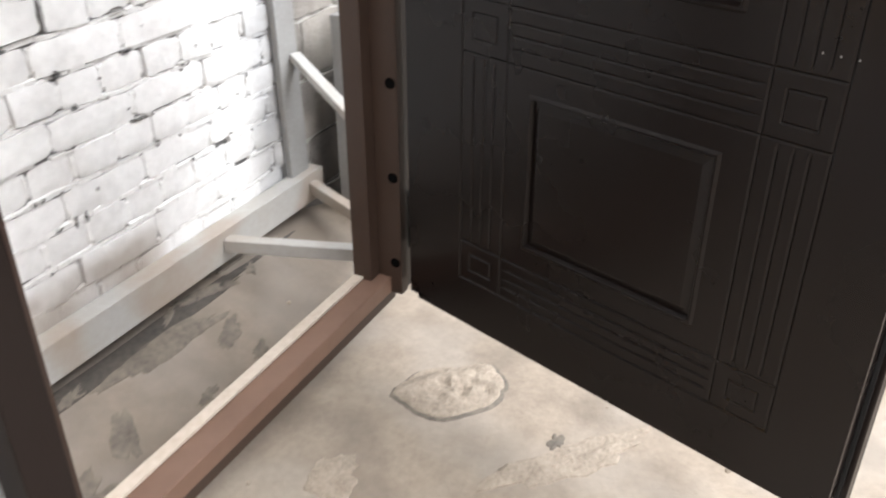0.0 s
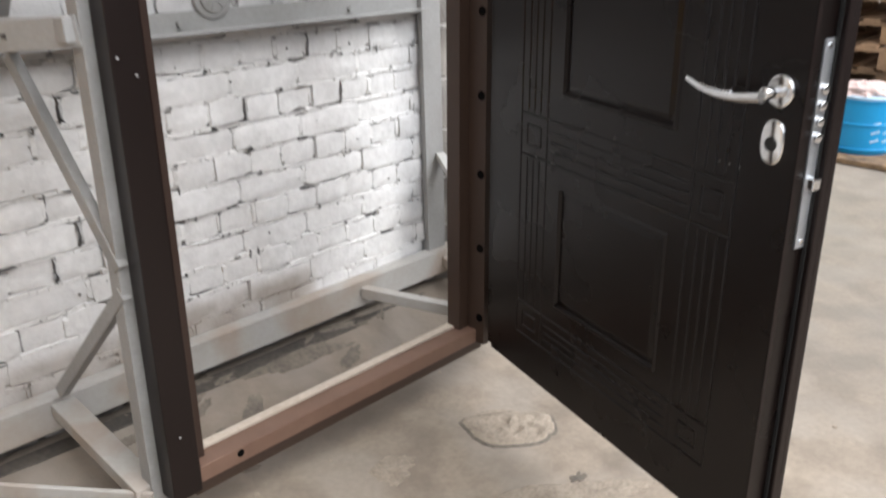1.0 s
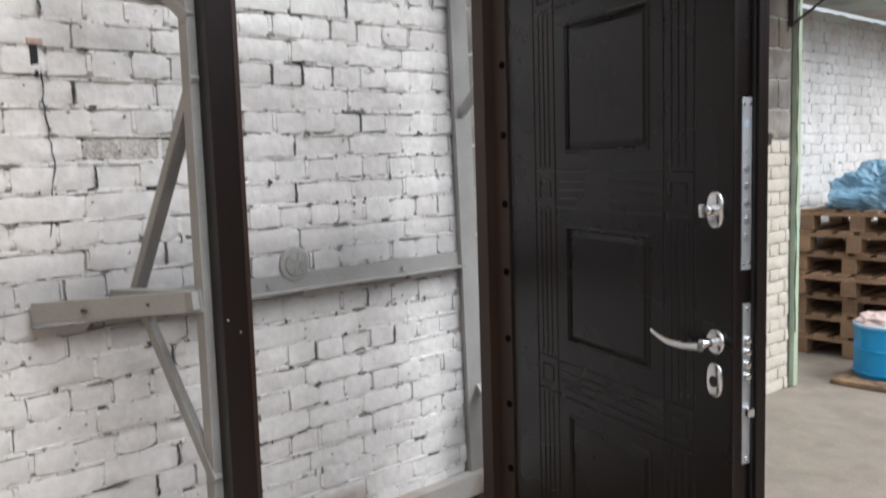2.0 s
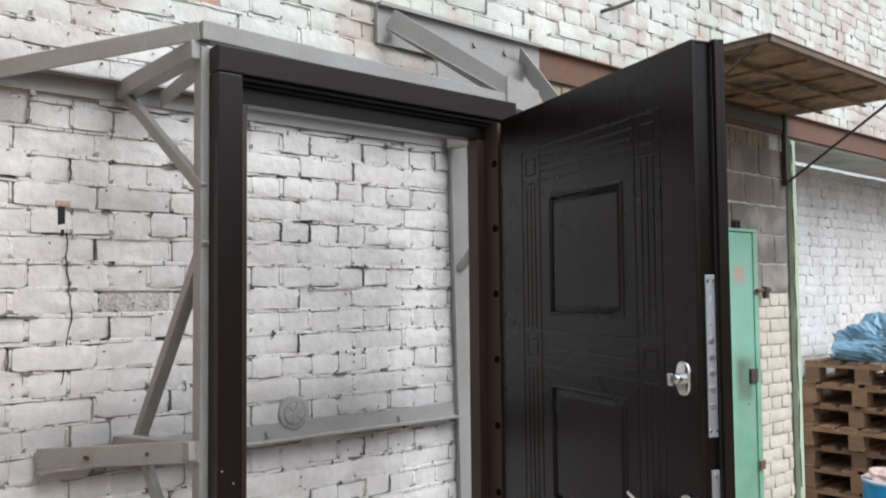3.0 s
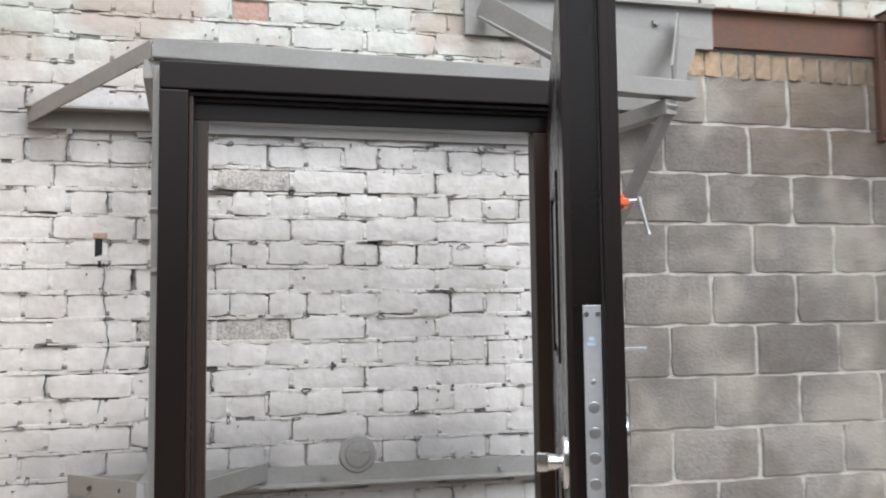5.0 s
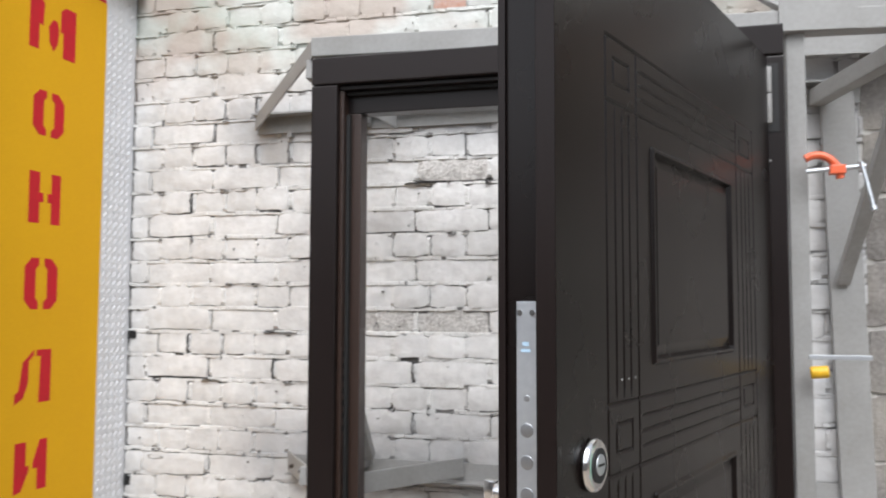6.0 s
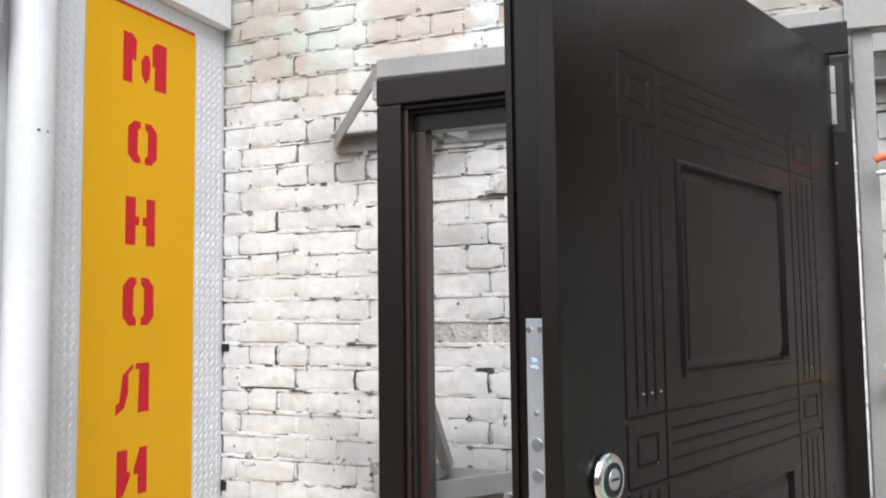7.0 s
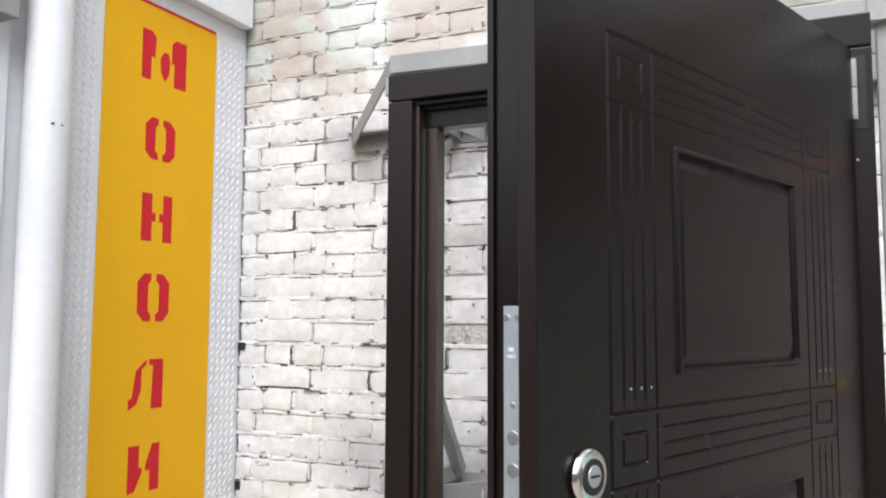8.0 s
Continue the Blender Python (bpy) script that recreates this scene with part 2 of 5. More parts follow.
def angle_iron(p, q, w, h, t=0.005, up=(0, 0, 1), flip=1):
    """An L-section bar: one flange lies flat along the bottom, the other stands up."""
    p, q = Vector(p), Vector(q)
    d = (q - p).normalized()
    side = d.cross(Vector(up)).normalized() * flip
    top = Vector(up)
    L = (q - p).length
    bm = boxes(((0, 0, 0), (L, w, t)), ((0, 0, t), (L, t, h)))
    m = Matrix((d, side, top)).transposed().to_4x4()
    m.translation = p
    bm.transform(m)
    bmesh.ops.recalc_face_normals(bm, faces=bm.faces[:])
    return bm


def rod(p, q, r, n=16, r2=None, bevel=0.0):
    p, q = Vector(p), Vector(q)
    bm = bmesh.new()
    bmesh.ops.create_cone(bm, cap_ends=True, segments=n, radius1=r, radius2=r if r2 is None else r2, depth=(q - p).length)
    if bevel:
        caps = [e for e in bm.edges if abs(e.verts[0].co.z - e.verts[1].co.z) < 1e-6]
        bmesh.ops.bevel(bm, geom=caps, offset=bevel, segments=3, profile=0.5, affect="EDGES")
    turn = (q - p).to_track_quat("Z", "Y").to_matrix().to_4x4()
    bm.transform(Matrix.Translation((p + q) / 2) @ turn)
    return bm


def tube(points, r, n=10):
    """A round bar swept along points; r may be a list."""
    bm = bmesh.new()
    pts = [Vector(p) for p in points]
    rs = r if isinstance(r, (list, tuple)) else [r] * len(pts)
    rings = []
    for i, p in enumerate(pts):
        d = (pts[min(i + 1, len(pts) - 1)] - pts[max(i - 1, 0)]).normalized()
        m = d.to_track_quat("Z", "Y").to_matrix()
        rings.append([bm.verts.new(p + m @ Vector((math.cos(a) * rs[i], math.sin(a) * rs[i], 0))) for a in [2 * math.pi * k / n for k in range(n)]])
    for a, b in zip(rings, rings[1:]):
        for k in range(n):
            bm.faces.new((a[k], a[(k + 1) % n], b[(k + 1) % n], b[k]))
    bm.faces.new(rings[0][::-1]), bm.faces.new(rings[-1])
    return bm


def prism(outline, lo, hi, axis="y"):
    """A flat plate with an outline in the plane across axis, from lo to hi along it."""
    bm = bmesh.new()
    put = {"x": lambda a, b, c: (c, a, b), "y": lambda a, b, c: (a, c, b), "z": lambda a, b, c: (a, b, c)}[axis]
    one = [bm.verts.new(put(a, b, lo)) for a, b in outline]
    two = [bm.verts.new(put(a, b, hi)) for a, b in outline]
    bm.faces.new(one), bm.faces.new(two[::-1])
    k = len(outline)
    for i in range(k):
        bm.faces.new((one[i], two[i], two[(i + 1) % k], one[(i + 1) % k]))
    bmesh.ops.recalc_face_normals(bm, faces=bm.faces[:])
    return bm


def merged(*bms):
    out = bmesh.new()
    for b in bms:
        me = bpy.data.meshes.new("tmp")
        b.to_mesh(me)
        b.free()
        out.from_mesh(me)
        bpy.data.meshes.remove(me)
    return out


def finish(name, bm, material, smooth=False):
    me = bpy.data.meshes.new(name)
    bmesh.ops.recalc_face_normals(bm, faces=bm.faces[:])
    bm.to_mesh(me)
    bm.free()
    me.materials.append(material)
    if smooth:
        me.shade_smooth()
        me.set_sharp_from_angle(angle=radians(35))
    return me


def thing(name, at, label, category, group="", kind="", turn=0):
    ob = new(name)
    ob.matrix_basis = pose(*at, 0, 0, turn)
    ob.empty_display_size = 0.1
    return tagged(ob, label, category, group, kind)


def part(name, bm, material, parent, label="", smooth=False, local=False):
    """One mesh under a thing or a part; its bmesh is in world coordinates, unless local."""
    m = parent.matrix_basis.copy()
    p = parent.parent
    while p:
        m = p.matrix_basis @ m
        p = p.parent
    if not local:
        bm.transform(m.inverted())
    ob = new(name, finish(name, bm, material, smooth))
    ob.parent = parent
    return tagged(ob, label)


def solo(name, bm, material, label, category="", kind="", smooth=False):
    ob = new(name, finish(name, bm, material, smooth))
    return tagged(ob, label, category, "", kind)


# ---- numbers of the plan ----
YW = 0.537            # face of the long wall
Z0, Z1 = 0.164, 2.201  # door frame, bottom and top
WF = 1.103            # door frame's width
XS = -0.877           # face of the metal wall with the sign

# ---- ground ----


def gz(x, y):
    """Height of the floor: level, with a dirt fillet that rises to the foot of the wall by the stand."""
    f = min(max((y - 0.10) / 0.42, 0), 1)
    g = min(max((1.75 - x) / 0.4, 0), 1)
    return 0.118 * f * f * (3 - 2 * f) * g + (0.004 * noise.noise((x * 1.7, y * 1.7, 0)) + 0.0025 * noise.noise((x * 7, y * 7, 2)) - 0.005 if -2 < x < 6 and -3 < y < 2 else -0.005)


def ground():
    bm = bmesh.new()
    xs = [-300, -60, -12, -3] + [-1.5 + 0.06 * i for i in range(124)] + [8, 12, 60, 300]
    ys = [-300, -60, -12, -4] + [-2.4 + 0.06 * i for i in range(68)] + [3, 12, 60, 300]
    grid = [[bm.verts.new((x, y, gz(x, y))) for x in xs] for y in ys]
    for a, b in zip(grid, grid[1:]):
        for i in range(len(xs) - 1):
            bm.faces.new((a[i], a[i + 1], b[i + 1], b[i]))
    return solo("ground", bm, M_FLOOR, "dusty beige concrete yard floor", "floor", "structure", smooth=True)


ground()


def blob(name, at, rx, ry, h, material, label, category, seed, turn=0, rough=0.35):
    """A low uneven lump or patch on the floor."""
    bm = bmesh.new()
    rings, n = 12, 48
    rows = []
    for i in range(rings + 1):
        f = i / rings
        row = []
        for k in range(n):
            a = 2 * math.pi * k / n
            edge = 1 + rough * noise.noise((math.cos(a) * 1.6 + seed, math.sin(a) * 1.6, seed * 0.7)) + 0.4 * rough * noise.noise((math.cos(a) * 5 + seed, math.sin(a) * 5, 3))
            x, y = math.cos(a) * rx * f * edge, math.sin(a) * ry * f * edge
            z = h * (1 - f ** 6) * (0.6 + 0.9 * noise.noise((x * 34 + seed, y * 34, 1)) + 0.3 * noise.noise((x * 90, y * 90, seed)))
            ca, sa = math.cos(radians(turn)), math.sin(radians(turn))
            under = gz(at[0] + ca * x - sa * y, at[1] + sa * x + ca * y) if at[2] == 0 else 0.0
            row.append(bm.verts.new((x, y, under + max(z, 0) + 0.0015 - (0.005 if i == rings else 0))))
        rows.append(row)
    for a, b in zip(rows, rows[1:]):
        for k in range(n):
            bm.faces.new((a[k], b[k], b[(k + 1) % n], a[(k + 1) % n]))
    bm.faces.new(rows[0][::-1])
    ob = solo(name, bm, material, label, category, smooth=True)
    ob.matrix_basis = pose(*at, 0, 0, turn)
    return ob


blob("damp_stain", (0.925, -0.175, 0.0), 0.140, 0.104, 0.003, M_STAIN, "dark damp rim round a mortar splat", "stain", 3.1, -45, 0.2)
blob("dried_mortar_splat", (0.928, -0.172, 0.0), 0.132, 0.098, 0.013, M_PLASTER, "dried splat of grey mortar on the concrete", "mortar splat", 3.1, -45, 0.2)
blob("dried_mortar_splat", (0.83, -0.50, 0.0), 0.19, 0.05, 0.007, M_PLASTER, "thin crusted trail of mortar on the concrete", "mortar splat", 8.4, -40, 0.6)
blob("dried_mortar_splat", (0.565, -0.08, 0.0), 0.07, 0.05, 0.005, M_PLASTER, "small faint mortar mark on the concrete", "mortar splat", 5.2, 10, 0.5)
for at_, rx_, ry_, turn_, seed_ in (((0.66, 0.43), 0.18, 0.028, -3, 1.3), ((0.80, 0.36), 0.05, 0.02, 20, 2.2), ((0.86, 0.49), 0.10, 0.022, -20, 4.4), ((0.42, 0.33), 0.05, 0.025, 50, 6.6),
                                    ((0.865, -0.45), 0.026, 0.016, 0, 7.7), ((0.30, 0.40), 0.04, 0.014, 30, 9.1), ((0.62, 0.28), 0.03, 0.012, 10, 11.3), ((-0.35, -0.1), 0.06, 0.02, 30, 12.9)):
    blob("damp_stain", (*at_, 0.0), rx_, ry_, 0.0025, M_STAIN, "dark damp stain on the concrete", "stain", seed_, turn_, 0.7)

# the base rail's shadow, with dirt, laid on the floor as a black band
blob("damp_stain", (0.30, 0.482, 0.0), 1.00, 0.026, 0.0006, M_RAIL_SHADE, "black band of painted shade and dirt under the base rail", "stain", 15.5, -0.5, 0.5)
spots = random.Random(31)
for k in range(22):
    blob("damp_stain", (spots.uniform(-0.1, 1.05), spots.uniform(0.18, 0.54), 0.0), spots.uniform(0.012, 0.07), spots.uniform(0.006, 0.020), 0.0025, M_STAIN, "small dark damp stain on the concrete", "stain", 40 + k * 1.7, spots.uniform(-20, 40), 0.8)
for k in range(46):
    x_, y_ = spots.uniform(-0.3, 1.9), spots.uniform(-0.9, 0.5)
    r_ = spots.uniform(0.003, 0.009)
    crumb = bmesh.new()
    bmesh.ops.create_icosphere(crumb, subdivisions=1, radius=r_)
    for v_ in crumb.verts:
        v_.co *= 0.7 + 0.5 * spots.random()
        v_.co.z *= 0.6
    crumb.transform(Matrix.Translation((x_, y_, gz(x_, y_) + r_ * 0.3)))
    solo("crumb", crumb, M_PLASTER, "small crumb of dry mortar on the floor", "crumb")

# ---- the long wall: backing ----
wall = tagged(new("wall_north"), "long white-painted brick wall with block infill", "wall", "", "structure")
BLOCK0, BLOCK1 = 1.36, 4.08      # stretch of block infill under the lintel
LINT0, LINT1 = 2.485, 2.622      # lintel
DX0, DX1, DZ = 2.90, 3.64, 1.885  # green door
part("mortar_bed", boxes(((-1.35, YW + 0.009, -0.05), (BLOCK0, YW + 0.4, LINT0)), ((-1.35, YW + 0.009, LINT0), (9.0, YW + 0.4, 5.5)),
                         ((BLOCK1 + 0.10, YW + 0.5, -0.05), (9.0, YW + 0.8, LINT0)), ((BLOCK1, YW + 0.012, -0.05), (BLOCK1 + 0.10, YW + 0.8, LINT0))), M_MORTAR, wall, "grey-white mortar bed")
part("block_mortar", boxes(((BLOCK0, YW + 0.010, -0.05), (DX0, YW + 0.4, LINT0)), ((DX0, YW + 0.010, DZ), (DX1, YW + 0.4, LINT0)), ((DX1, YW + 0.010, -0.05), (BLOCK1, YW + 0.4, LINT0))), M_BLOCK_JOINT, wall, "pale mortar between blocks")
lintel = part("lintel", boxes(((0.915, YW - 0.012, LINT0 + 0.02), (8.0, YW + 0.01, LINT1 + 0.02)), ((0.915, YW - 0.035, LINT1 + 0.012), (8.0, YW + 0.01, LINT1 + 0.02)), bevel=0.002), M_RUST, wall, "rusty steel lintel")
part("sprayed_stretch", boxes(((0.902, YW - 0.018, LINT0 + 0.008), (1.80, YW - 0.001, LINT1 + 0.0112)), ((0.902, YW - 0.040, LINT1 + 0.0114), (1.80, YW - 0.001, LINT1 + 0.026))), M_STEEL, lintel, "grey-sprayed end of the lintel")

for x_, z_ in ((1.40, 2.575), (1.58, 2.575)):
    part("bolt", rod((x_, YW - 0.03, z_), (x_, YW - 0.016, z_), 0.013, 6), M_STEEL, lintel, "painted bolt head")

# ---- welded stand that carries the door ----
stand = thing("display_stand", (0.5, 0.3, 0.0), "grey welded steel stand bolted to the brick wall", "stand")
for x_, name_ in ((-0.001, "front_post"), (1.134, "front_post")):
    part(name_, bar((x_, 0.079, 0.13), (x_, 0.079, 2.205), 0.040, 0.044, up=(0, 1, 0)), M_STEEL, stand)
part("top_beam", bar((-0.022, 0.070, 2.246), (1.457, 0.070, 2.210), 0.05, 0.050), M_STEEL, stand)
part("wall_rail", boxes(((-0.415, YW - 0.009, 2.134), (1.36, YW - 0.003, 2.186)), ((-0.415, YW - 0.055, 2.1865), (1.36, YW - 0.003, 2.192))), M_STEEL, stand)
part("wall_rail", angle_iron((-0.28, YW - 0.003, 1.072), (1.29, YW - 0.003, 1.066), 0.05, 0.055, up=(0, 0, 1), flip=1), M_STEEL, stand)
part("wall_rail", bar((-0.80, YW - 0.028, 0.202), (1.42, YW - 0.028, 0.194), 0.05, 0.088), M_STEEL_WORN, stand, "grey rail with rust streaks")
# side bracing at the lock side
part("diagonal", bar((-0.025, 0.06, 2.244), (-0.41, YW - 0.03, 2.165), 0.006, 0.05), M_STEEL, stand)
part("cross_bar", bar((-0.022, 0.065, 2.195), (-0.048, YW - 0.01, 2.165), 0.045, 0.05), M_STEEL, stand)
part("brace", bar((-0.046, YW - 0.05, 2.14), (-0.012, 0.06, 1.83), 0.022, 0.032), M_STEEL, stand)
part("brace", bar((-0.002, 0.06, 1.70), (-0.008, YW - 0.06, 1.14), 0.034, 0.030), M_STEEL, stand)
part("diagonal", bar((-0.022, 0.06, 1.158), (-0.28, YW - 0.03, 1.112), 0.006, 0.056), M_STEEL, stand)
part("cross_bar", bar((-0.024, 0.065, 1.160), (-0.044, YW - 0.01, 1.125), 0.045, 0.045), M_STEEL, stand)
part("diagonal", bar((0.005, 0.12, 1.120), (0.27, YW - 0.03, 1.118), 0.006, 0.056), M_STEEL, stand)
part("diagonal", bar((0.010, 0.12, 2.165), (0.06, YW - 0.03, 2.150), 0.006, 0.050), M_STEEL, stand)
part("brace", bar((-0.036, 0.36, 1.09), (-0.012, 0.06, 0.70), 0.022, 0.032), M_STEEL, stand)
part("brace", bar((-0.012, 0.06, 0.65), (-0.02, YW - 0.06, 0.26), 0.022, 0.032), M_STEEL, stand)
part("cross_bar", bar((-0.024, 0.065, 0.175), (-0.020, YW - 0.04, 0.215), 0.06, 0.035), M_STEEL_WORN, stand)
part("diagonal", bar((-0.024, 0.05, 0.165), (-0.40, YW - 0.06, 0.195), 0.012, 0.035), M_STEEL_WORN, stand)
# side bracing at the hinge side
part("wall_post", bar((1.350, YW - 0.016, 0.17), (1.300, YW - 0.016, 2.18), 0.085, 0.02, up=(0, 1, 0)), M_STEEL, stand)
part("cross_bar", bar((1.385, 0.06, 2.160), (1.25, YW - 0.025, 2.150), 0.04, 0.045), M_STEEL, stand)
part("brace", bar((1.385, 0.06, 2.17), (1.300, YW - 0.03, 1.65), 0.035, 0.025), M_STEEL, stand)
part("brace", bar((1.360, YW - 0.03, 0.58), (1.145, 0.06, 0.41), 0.032, 0.022), M_STEEL_WORN, stand)
part("diagonal", bar((0.972, YW - 0.05, 0.200), (1.150, 0.08, 0.175), 0.035, 0.035), M_STEEL_WORN, stand)
part("cross_bar", bar((1.365, YW - 0.05, 0.195), (1.19, 0.075, 0.175), 0.03, 0.035), M_STEEL_WORN, stand)
part("top_stay", bar((0.95, YW - 0.03, 2.590), (1.16, 0.07, 2.255), 0.006, 0.080), M_STEEL, stand)
part("stay_flange", bar((0.955, YW - 0.035, 2.545), (1.150, 0.075, 2.242), 0.040, 0.006), M_STEEL, stand)
part("top_stay", bar((1.66, YW - 0.03, 2.570), (1.40, 0.075, 2.245), 0.006, 0.085), M_STEEL, stand)
part("gusset", prism(((1.10, 2.195), (1.26, 2.19), (1.26, 2.275), (1.10, 2.305)), 0.038, 0.0445), M_STEEL, stand, "grey plate welded over the beam joint")
part("gusset", prism(((1.14, 2.250), (1.60, 2.238), (1.70, 2.500), (1.40, 2.530), (1.12, 2.520)), YW - 0.10, YW - 0.094), M_STEEL, stand, "bent grey gusset plate")
for p_ in ((-0.30, 2.155), (0.38, 2.150), (0.95, 2.145), (-0.18, 1.10), (0.44, 1.125), (1.0, 1.12)):
    part("bolt", rod((p_[0], YW - 0.02, p_[1] - 0.03), (p_[0], YW - 0.002, p_[1] - 0.03), 0.009, 6), M_STEEL, stand)
for p_ in ((-0.10, 0.20, 1.145), (-0.20, 0.36, 1.125)):
    part("bolt", rod((p_[0], p_[1] - 0.012, p_[2]), (p_[0], p_[1] + 0.006, p_[2]), 0.006, 6), M_DARK_IRON, stand)

cap = thing("round_wall_cap", (0.543, YW, 1.154), "round paint-covered cap on the brick wall", "wall cap")
part("rim", rod((0.543, YW + 0.004, 1.154), (0.543, YW - 0.014, 1.154), 0.056, 32, bevel=0.004), M_STEEL, cap, smooth=True)
part("boss", rod((0.543, YW - 0.014, 1.154), (0.543, YW - 0.018, 1.154), 0.040, 24, bevel=0.004), M_STEEL, cap, smooth=True)

for k in range(6):
    a_ = radians(60 * k + 15)
    part("rib", bar((0.543 + 0.012 * math.cos(a_), YW - 0.0185, 1.154 + 0.012 * math.sin(a_)), (0.543 + 0.037 * math.cos(a_), YW - 0.0185, 1.154 + 0.037 * math.sin(a_)), 0.004, 0.005, bevel=0.0005, up=(0, 1, 0)), M_STEEL, cap)

# ---- door frame ----
frame_ob = thing("door_frame", (WF / 2, 0.05, Z0), "dark brown metal door frame hung on the grey stand", "door frame")
HEAD = Z1 - 0.068
part("head_casing", boxes(((0.0, 0.0, HEAD), (WF, 0.055, Z1)), bevel=0.003), M_CASING, frame_ob)
part("side_casing", boxes(((0.0, 0.001, Z0), (0.068, 0.055, HEAD - 0.003)), bevel=0.003), M_CASING, frame_ob)
part("side_casing", boxes(((1.035, 0.001, Z0), (WF, 0.055, HEAD - 0.003)), bevel=0.003), M_CASING, frame_ob)
part("head_stop", boxes(((0.067, 0.057, HEAD - 0.064), (1.035, 0.105, HEAD - 0.001)), ((0.067, 0.020, HEAD - 0.012), (1.035, 0.057, HEAD - 0.001)), bevel=0.002), M_CASING, frame_ob)
part("side_stop", boxes(((0.068, 0.057, Z0), (0.112, 0.105, HEAD - 0.065)), ((0.068, 0.020, Z0), (0.079, 0.057, HEAD - 0.013)), bevel=0.002), M_REBATE_DARK, frame_ob, "dark brown rebate of the frame")
part("hinge_stop", boxes(((0.968, 0.057, Z0), (1.034, 0.105, HEAD - 0.065)), ((1.005, -0.004, Z0), (1.034, 0.057, HEAD - 0.013)), bevel=0.002), M_REBATE, frame_ob, "brown rebate with bolt holes")
part("sill", boxes(((0.068, 0.025, Z0), (1.035, 0.105, Z0 + 0.042)), bevel=0.003), M_SILL, frame_ob, "reddish-brown sill, its paint coloured as lit")
part("sill_ledge", boxes(((0.113, 0.078, Z0 + 0.0425), (0.967, 0.104, Z0 + 0.050)), bevel=0.002), M_SILL_TOP, frame_ob, "pale edge of the sill")
part("sill_foot", boxes(((0.067, 0.030, Z0 - 0.030), (1.035, 0.098, Z0 - 0.001)), bevel=0.002), M_REBATE, frame_ob)
part("rubber_seal", boxes(((0.0795, 0.040, Z0 + 0.06), (0.087, 0.0565, HEAD - 0.07)), ((0.0795, 0.040, HEAD - 0.020), (1.0, 0.0565, HEAD - 0.0125))), M_SEAL, frame_ob, "black rubber seal")
for k in range(9):
    z_ = 0.248 + 0.217 * k
    part("bolt_hole", rod((1.0038, 0.012, z_), (1.0065, 0.012, z_), 0.0125, 14), M_HOLE, frame_ob, "dark bolt hole")
part("bolt_hole", rod((0.185, 0.0245, Z0 + 0.026), (0.185, 0.0265, Z0 + 0.026), 0.0095, 14), M_HOLE, frame_ob, "dark bolt hole")
for x_, z_ in ((0.031, 0.318), (0.012, 1.112), (0.044, 1.078), (1.07, 1.90)):
    part("screw", rod((x_, 0.0015, z_), (x_, -0.0010, z_), 0.0028, 10), M_STEEL, frame_ob)
for z_ in (2.045, 0.35):
    part("hinge_slot", boxes(((1.052, -0.0012, z_ - 0.082), (1.090, 0.003, z_ + 0.068))), M_SEAL, frame_ob, "dark slot of the hinge")
for k in range(7):
    part("strike_slot", boxes(((0.0785, 0.03, 1.28 + 0.03 * k), (0.0797, 0.05, 1.295 + 0.03 * k))), M_SEAL, frame_ob)

# ---- door leaf ----
TH, LW, LT = 18.99, 0.938, 0.081
LZ0, LZ1 = 0.200, 2.114
leaf = thing("open_door", (1.041, -0.095, 0.0), "dark brown steel entrance door standing open, embossed panels", "door", turn=-(90 + TH))


